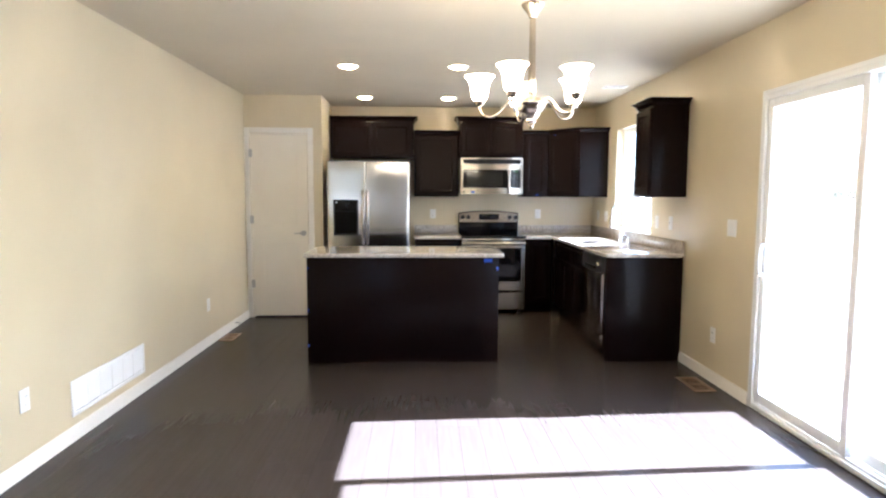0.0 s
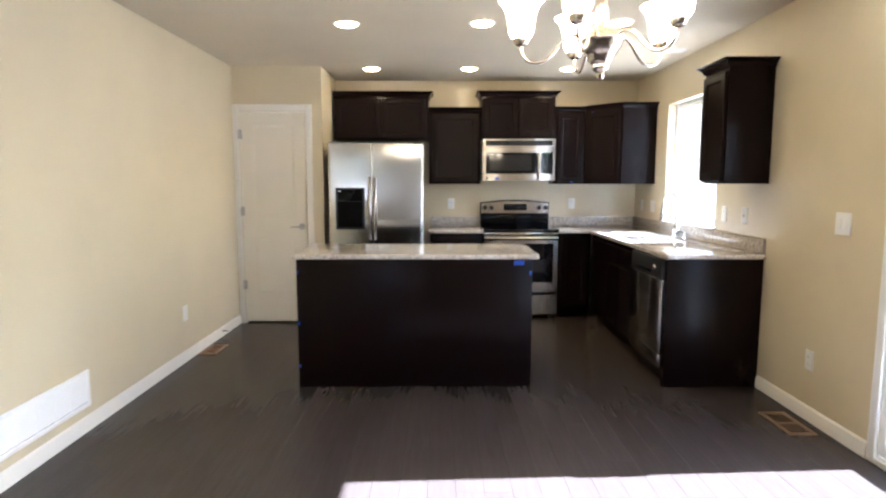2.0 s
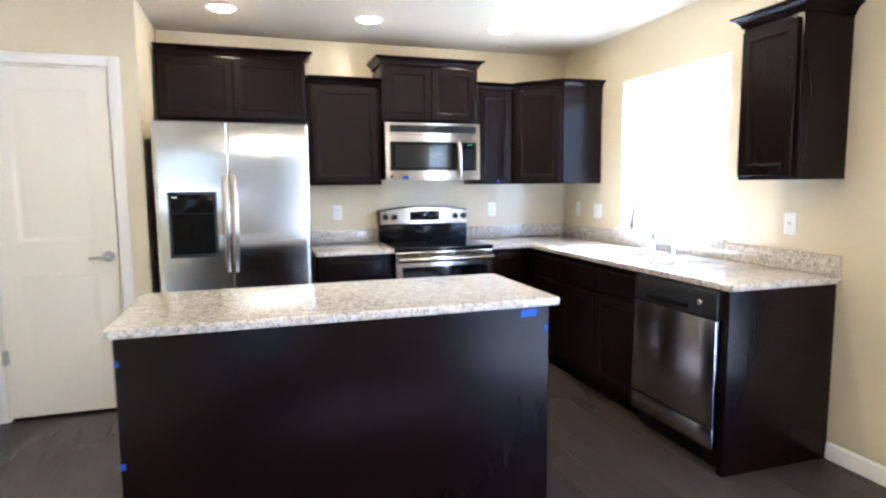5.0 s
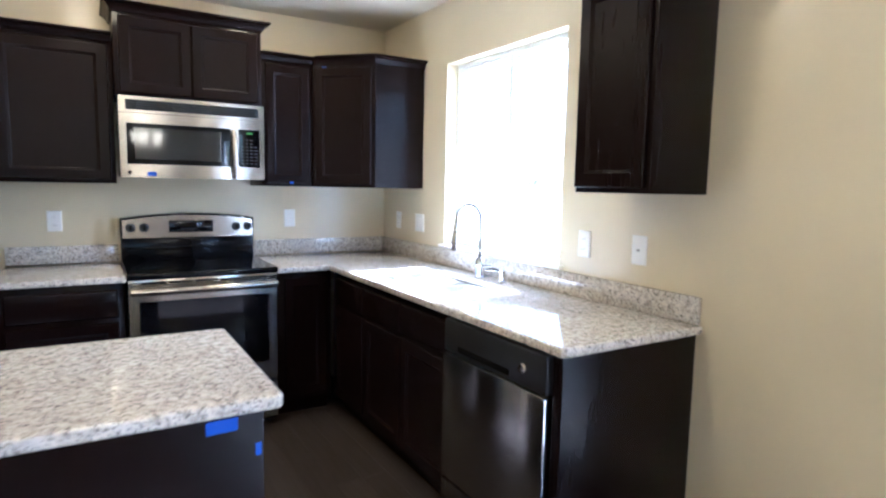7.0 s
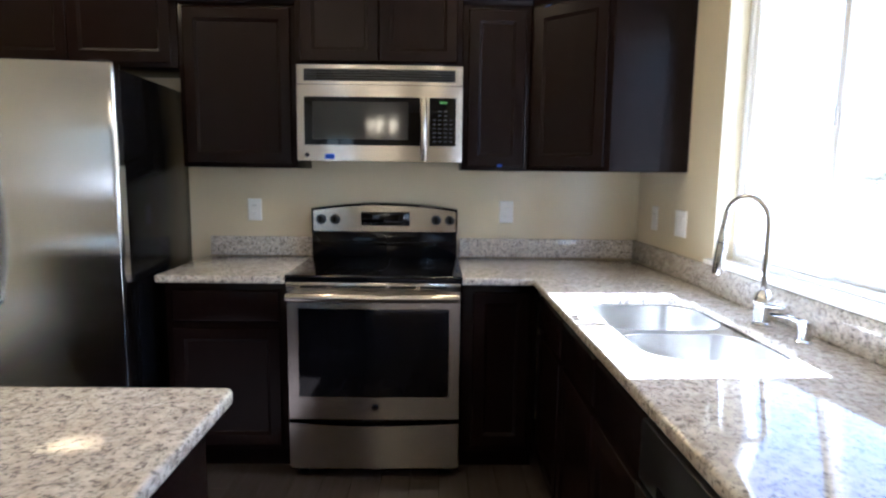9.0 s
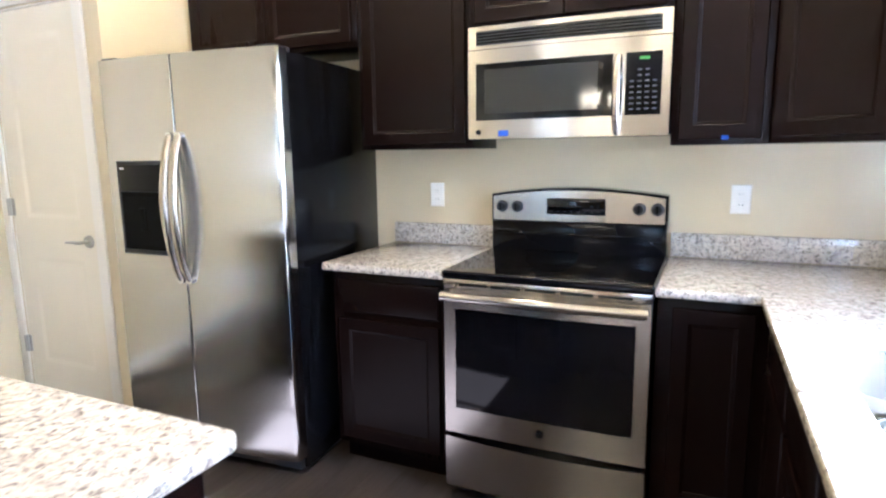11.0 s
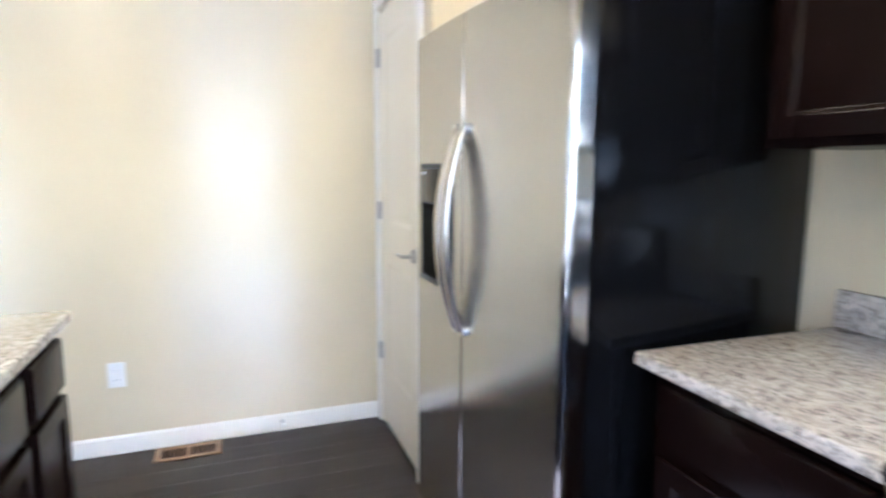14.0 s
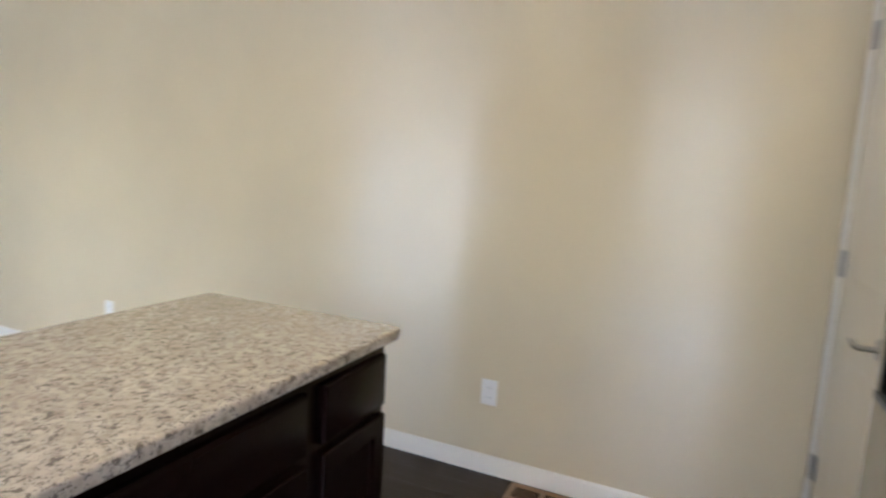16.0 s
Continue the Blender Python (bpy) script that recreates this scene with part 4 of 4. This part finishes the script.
for k in range(15):
    bm = BM()
    z = vz0 + .030 + k * .0105
    a = [bm.verts.new(c) for c in ((.0022, vy0 + .026, z + .0100), (.0022, vy1 - .026, z + .0100), (.0075, vy1 - .026, z), (.0075, vy0 + .026, z))]
    b = [bm.verts.new(v.co + Vector((.0010, 0, .0010))) for v in a]
    for i in range(4):
        bm.faces.new((a[i], a[(i + 1) % 4], b[(i + 1) % 4], b[i]))
    bm.faces.new(a[::-1]), bm.faces.new(b)
    part("slat", bm, VINYL, vent)


def register(x0, x1, y0, y1, label):
    ob = thing("floor_register", ((x0 + x1) / 2, (y0 + y1) / 2, 0), label, "vent", "tan floor registers")
    bm = BM()
    m, mid = .024, (y0 + y1) / 2
    for b in ((x0, x0 + m, y0, y1), (x1 - m, x1, y0, y1), (x0 + m, x1 - m, y0, y0 + m), (x0 + m, x1 - m, y1 - m, y1), (x0 + m, x1 - m, mid - .008, mid + .008)):
        box(bm, *b, .0008, .006, .0015)
    part("frame", bm, BRASS, ob, "tan painted metal frame")
    bm = BM()
    box(bm, x0 + .02, x1 - .02, y0 + .02, y1 - .02, .0006, .0012)
    part("duct", bm, DARKHOLE, ob)
    n = 12
    for k in range(n):
        bm = BM()
        y = y0 + m + (y1 - y0 - 2 * m) * (k + .5) / n
        box(bm, x0 + m, x1 - m, y - .0025, y + .0025, .0016, .0046)
        part("louvre", bm, BRASS, ob)
    return ob


register(.028, .168, -1.90, -1.61, "tan metal floor register near the long wall")
register(3.955, 4.115, -3.46, -3.13, "tan metal floor register near the glass door")

cv = thing("ceiling_vent", (3.955, -1.49, CEIL), "small white ceiling vent", "vent")
bm = BM()
for b in ((3.84, 3.86, -1.56, -1.42), (4.05, 4.07, -1.56, -1.42), (3.86, 4.05, -1.56, -1.54), (3.86, 4.05, -1.44, -1.42)):
    box(bm, *b, CEIL - .008, CEIL - .0005, .0015)
part("frame", bm, VINYL, cv)
for k in range(5):
    bm = BM()
    y = -1.53 + .0175 * (k + .5)
    box(bm, 3.861, 4.049, y - .004, y + .004, CEIL - .006, CEIL - .003)
    part("slat", bm, VINYL, cv)

stop = thing("door_stop", (.014, -1.315, .05), "small metal door stop on the baseboard", "door stop")
bm = BM()
tube(bm, [(.0142, -1.315, .05), (.02, -1.315, .05), (.062, -1.315, .05)], [.011, .007, .006], 10)
part("rod", bm, SATIN, stop)
bm = BM()
tube(bm, [(.062, -1.315, .05), (.074, -1.315, .05)], .009, 10)
part("bumper", bm, PLASTIC, stop, "white rubber bumper")

# ---- lights ----
for cx, cy in ((1.342, -.69), (2.290, -.69), (3.264, -.69), (1.352, -2.31), (2.302, -2.33), (3.262, -2.36)):
    can = thing("recessed_light", (cx, cy, CEIL), "round recessed ceiling light, switched on", "ceiling light", "recessed ceiling lights")
    bm = BM()
    lathe(bm, [(.073, CEIL - .0035), (.078, CEIL - .007), (.094, CEIL - .004), (.096, CEIL - .0005), (.073, CEIL - .0005), (.073, CEIL - .0035)], (cx, cy, 0), seg=32, caps=False)
    part("trim_ring", bm, VINYL, can, "white trim ring")
    bm = BM()
    lathe(bm, [(.0735, CEIL - .0008), (.0735, CEIL - .004), (.062, CEIL - .013), (.04, CEIL - .019), (0, CEIL - .022)], (cx, cy, 0), seg=32)
    part("lens", bm, CANLIGHT, can, "glowing frosted lens")

ch = thing("chandelier", (2.635, -4.02, CEIL), "brushed nickel chandelier with five lit bell shades", "chandelier")
hx, hy = 2.635, -4.02
bm = BM()
lathe(bm, [(.062, CEIL - .0005), (.066, CEIL - .006), (.060, CEIL - .018), (.034, CEIL - .05), (.022, CEIL - .075), (.012, CEIL - .08), (0, CEIL - .08)], (hx, hy, 0))
part("canopy", bm, NICKEL, ch, "brushed nickel canopy")
bm = BM()
lathe(bm, [(.012, 2.435), (.017, 2.42), (.018, 2.30), (.021, 2.10), (.024, 2.03), (.018, 2.012), (.026, 1.998)], (hx, hy, 0))
part("stem", bm, NICKEL, ch, "long nickel stem")
bm = BM()
lathe(bm, [(.026, 2.000), (.060, 1.990), (.084, 1.972), (.088, 1.962), (.080, 1.954), (.076, 1.940), (.058, 1.915), (.050, 1.908), (.046, 1.892), (.030, 1.876), (.033, 1.868), (.026, 1.856), (.012, 1.848), (.016, 1.840), (.011, 1.826), (0, 1.820)], (hx, hy, 0))
part("hub", bm, NICKEL, ch, "turned nickel hub with finial")
RAD = .295
for k in range(5):
    a = radians(96 + 72 * k)
    c, s = math.cos(a), math.sin(a)
    at = lambda r, z: (hx + r * c, hy + r * s, z)
    bm = BM()
    prof = [(.050, 1.962), (.085, 1.985), (.115, 1.985), (.145, 1.962), (.175, 1.925), (.205, 1.900), (.240, 1.893), (.272, 1.905), (.291, 1.932), (.295, 1.962)]
    pts = []
    for i in range(len(prof) - 1):
        for j in range(3):
            p0, p1, p2, p3 = prof[max(i - 1, 0)], prof[i], prof[i + 1], prof[min(i + 2, len(prof) - 1)]
            t = j / 3
            q = [.5 * (2 * p1[d] + (p2[d] - p0[d]) * t + (2 * p0[d] - 5 * p1[d] + 4 * p2[d] - p3[d]) * t * t + (3 * p1[d] - p0[d] - 3 * p2[d] + p3[d]) * t ** 3) for d in (0, 1)]
            pts.append(at(*q))
    pts.append(at(*prof[-1]))
    tube(bm, pts, .0062, 10)
    arm = part("arm", bm, NICKEL, ch, "curved nickel arm")
    bm = BM()
    lathe(bm, [(.010, 1.955), (.024, 1.962), (.031, 1.978), (.030, 1.990), (0, 1.990)], at(RAD, 0), seg=20)
    part("cup", bm, NICKEL, arm, "nickel shade cup")
    bm = BM()
    bell = [(.028, 1.982), (.042, 1.990), (.054, 2.012), (.059, 2.055), (.066, 2.095), (.080, 2.125), (.096, 2.142), (.099, 2.144), (.094, 2.139), (.077, 2.122), (.062, 2.093), (.055, 2.055), (.050, 2.016), (.038, 1.996), (.0, 1.992)]
    lathe(bm, [(r * .87, 1.982 + (z - 1.982) * .87) for r, z in bell], at(RAD, 0), seg=28)
    part("shade", bm, SHADE, arm, "glowing frosted glass bell shade", 60)

# the fitting hangs lower than the ceiling on a thin rod, at four fifths of the size drawn above
CHS = .83
ch.location = (2.503, -4.715, CEIL)
for p in ch.children_recursive:
    p.data.transform(Matrix.Translation((0, 0, -.222)) @ Matrix.Scale(CHS, 4))
bm = BM()
tube(bm, [(2.503, -4.715, CEIL - .015), (2.503, -4.715, 2.28)], .0045, 10)
part("rod", bm, NICKEL, ch, "thin nickel hanging rod")
bm = BM()
lathe(bm, [(.060, CEIL - .0005), (.062, CEIL - .006), (.05, CEIL - .018), (.012, CEIL - .026), (0, CEIL - .026)], (2.503, -4.715, 0))
part("ceiling_plate", bm, NICKEL, ch, "round nickel ceiling plate")

# ---- masking tape left on the new cabinets ----
def tape(label, origin, u, n, w, h):
    o, u, n = Vector(origin), Vector(u), Vector(n)
    bm = BM()
    v = Z if abs(n.z) < .5 else X.cross(n)
    rings_panel(bm, o - u * w / 2 - v * h / 2, u, v, n, w, h, [(0, .0003), (0, .0009), (.001, .0011)])
    for q in bm.verts:
        q.co += v * (.0015 * math.sin(q.co.x * 900 + q.co.y * 700)) 
    tagged(new("masking_tape", mesh_of("masking_tape", bm, BLUETAPE, 0)), label, "tape", "blue masking tape")


tape("blue masking tape strip on the island panel", (2.540, -2.660, .862), X, -Y, .068, .030)
tape("blue masking tape scrap at the island corner", (2.619, -2.660, .795), X, -Y, .013, .03)
tape("blue masking tape scrap low on the island edge", (1.043, -2.660, .148), X, -Y, .015, .022)
tape("blue masking tape scrap on the island edge", (1.043, -2.660, .446), X, -Y, .014, .022)
tape("blue masking tape scrap high on the island edge", (1.043, -2.660, .80), X, -Y, .012, .02)
tape("blue masking tape scrap on the microwave front", (2.603, -.4050, 1.443), X, -Y, .042, .022)
tape("blue masking tape scrap under the narrow wall cabinet", (3.397, -.3295, 1.408), X, -Y, .022, .014)
tape("blue masking tape scrap on the corner cabinet crown", Vector((3.600, -.37, 2.125)) + dn * .004, du, dn, .03, .018)


# ---- yard beyond the glass: a few far trees and shrubs ----
BARK = painted("bark", (0.16, 0.12, 0.09), 0.9, 0.6, 0.2, 60)
LEAF = painted("dusty_leaves", (0.045, 0.052, 0.032), 0.7, 0.1, 0.3, 8)


def tree(name, label, category, x, y, height, spread, seed):
    rnd = random.Random(seed)
    base = -.14
    ob = thing(name, (x, y, base), label, category, "far trees")
    bm = BM()
    lean = rnd.uniform(-.05, .05)
    top = Vector((x + lean * height, y, base + height * .62))
    tube(bm, [(x, y, base - .05), (x + lean * height * .4, y, base + height * .3), top], [.05 * height * .6, .035 * height * .6, .015 * height * .6], 8)
    ends = []
    for k in range(9):
        a = rnd.uniform(0, 6.28)
        z0 = base + height * rnd.uniform(.22, .55)
        p0 = Vector((x + lean * (z0 - base), y, z0))
        p1 = p0 + Vector((math.cos(a), math.sin(a), rnd.uniform(.4, 1.0))) * spread * rnd.uniform(.35, .7)
        tube(bm, [p0, (p0 + p1) / 2 + Vector((0, 0, .05 * height)), p1], [.012 * height, .008 * height, .003 * height], 6)
        ends.append(p1)
    part("trunk", bm, BARK, ob, "thin grey-brown trunk with limbs")
    bm = BM()
    for c in ends + [top + Vector((0, 0, height * .1))]:
        for k in range(130):
            d = Vector((rnd.gauss(0, 1), rnd.gauss(0, 1), rnd.gauss(0, .8))) * spread * .17
            p = c + d
            n = Vector((rnd.uniform(-1, 1), rnd.uniform(-1, 1), rnd.uniform(-.2, 1))).normalized()
            s1, s2 = frame_axes(n)
            r = rnd.uniform(.025, .05) * height * .5
            vs = [bm.verts.new(p + s1 * r), bm.verts.new(p + s2 * r * .6), bm.verts.new(p - s1 * r), bm.verts.new(p - s2 * r * .6)]
            bm.faces.new(vs)
    tagged(part("crown", bm, LEAF, ob, "loose dusty green leaves", 0), kind="stuff")
    return ob


tree("tree", "slender far tree with sparse dusty green crown", "tree", 32.0, 32.6, 2.7, 1.7, 3)
tree("tree", "far tree with thin uneven crown", "tree", 37.0, 29.0, 3.4, 2.4, 7)
for k, (sx, sy, sh) in enumerate(((30.2, 33.8, 1.2), (31.0, 33.3, 1.5), (33.0, 36.9, 1.8), (38.0, 24.0, 1.6))):
    tree("shrub", "low dusty green shrub on the bare ground", "shrub", sx, sy, sh, sh * .9, 20 + k)

# ---- floor planks, running the length of the room ----
PW, GAP = .1300, .0003
random.seed(5)
plank_meshes = {}


def plank_mesh(length, width):
    key = (round(length, 3), round(width, 3))
    if key not in plank_meshes:
        bm = BM()
        w, l, e = width - GAP, length - GAP, .0005
        lo = [bm.verts.new(c) for c in ((0, 0, -.0055), (w, 0, -.0055), (w, l, -.0055), (0, l, -.0055))]
        mid = [bm.verts.new(c) for c in ((0, 0, -.0012), (w, 0, -.0012), (w, l, -.0012), (0, l, -.0012))]
        top = [bm.verts.new(c) for c in ((e, e, 0), (w - e, e, 0), (w - e, l - e, 0), (e, l - e, 0))]
        for a, b in ((lo, mid), (mid, top)):
            for i in range(4):
                bm.faces.new((a[i], a[(i + 1) % 4], b[(i + 1) % 4], b[i]))
        bm.faces.new(top)
        plank_meshes[key] = mesh_of("plank", bm, FLOORWOOD, 0)
    return plank_meshes[key]


px = 0.0
while px < XR - .01:
    w = min(PW, XR - px)
    end = 0.0 if px > JOG_X - PW else PANTRY_Y
    py = REAR
    first = True
    while py < end - .01:
        length = random.choice((1.2, 1.35, 1.5, 1.65)) if not first else random.choice((.5, .8, 1.1, 1.4))
        first = False
        if end - py - length < .3:
            length = end - py
        ob = new("plank", plank_mesh(length, w))
        ob.location = (px, py, 0)
        ob.parent = floor
        py += length
    px += PW
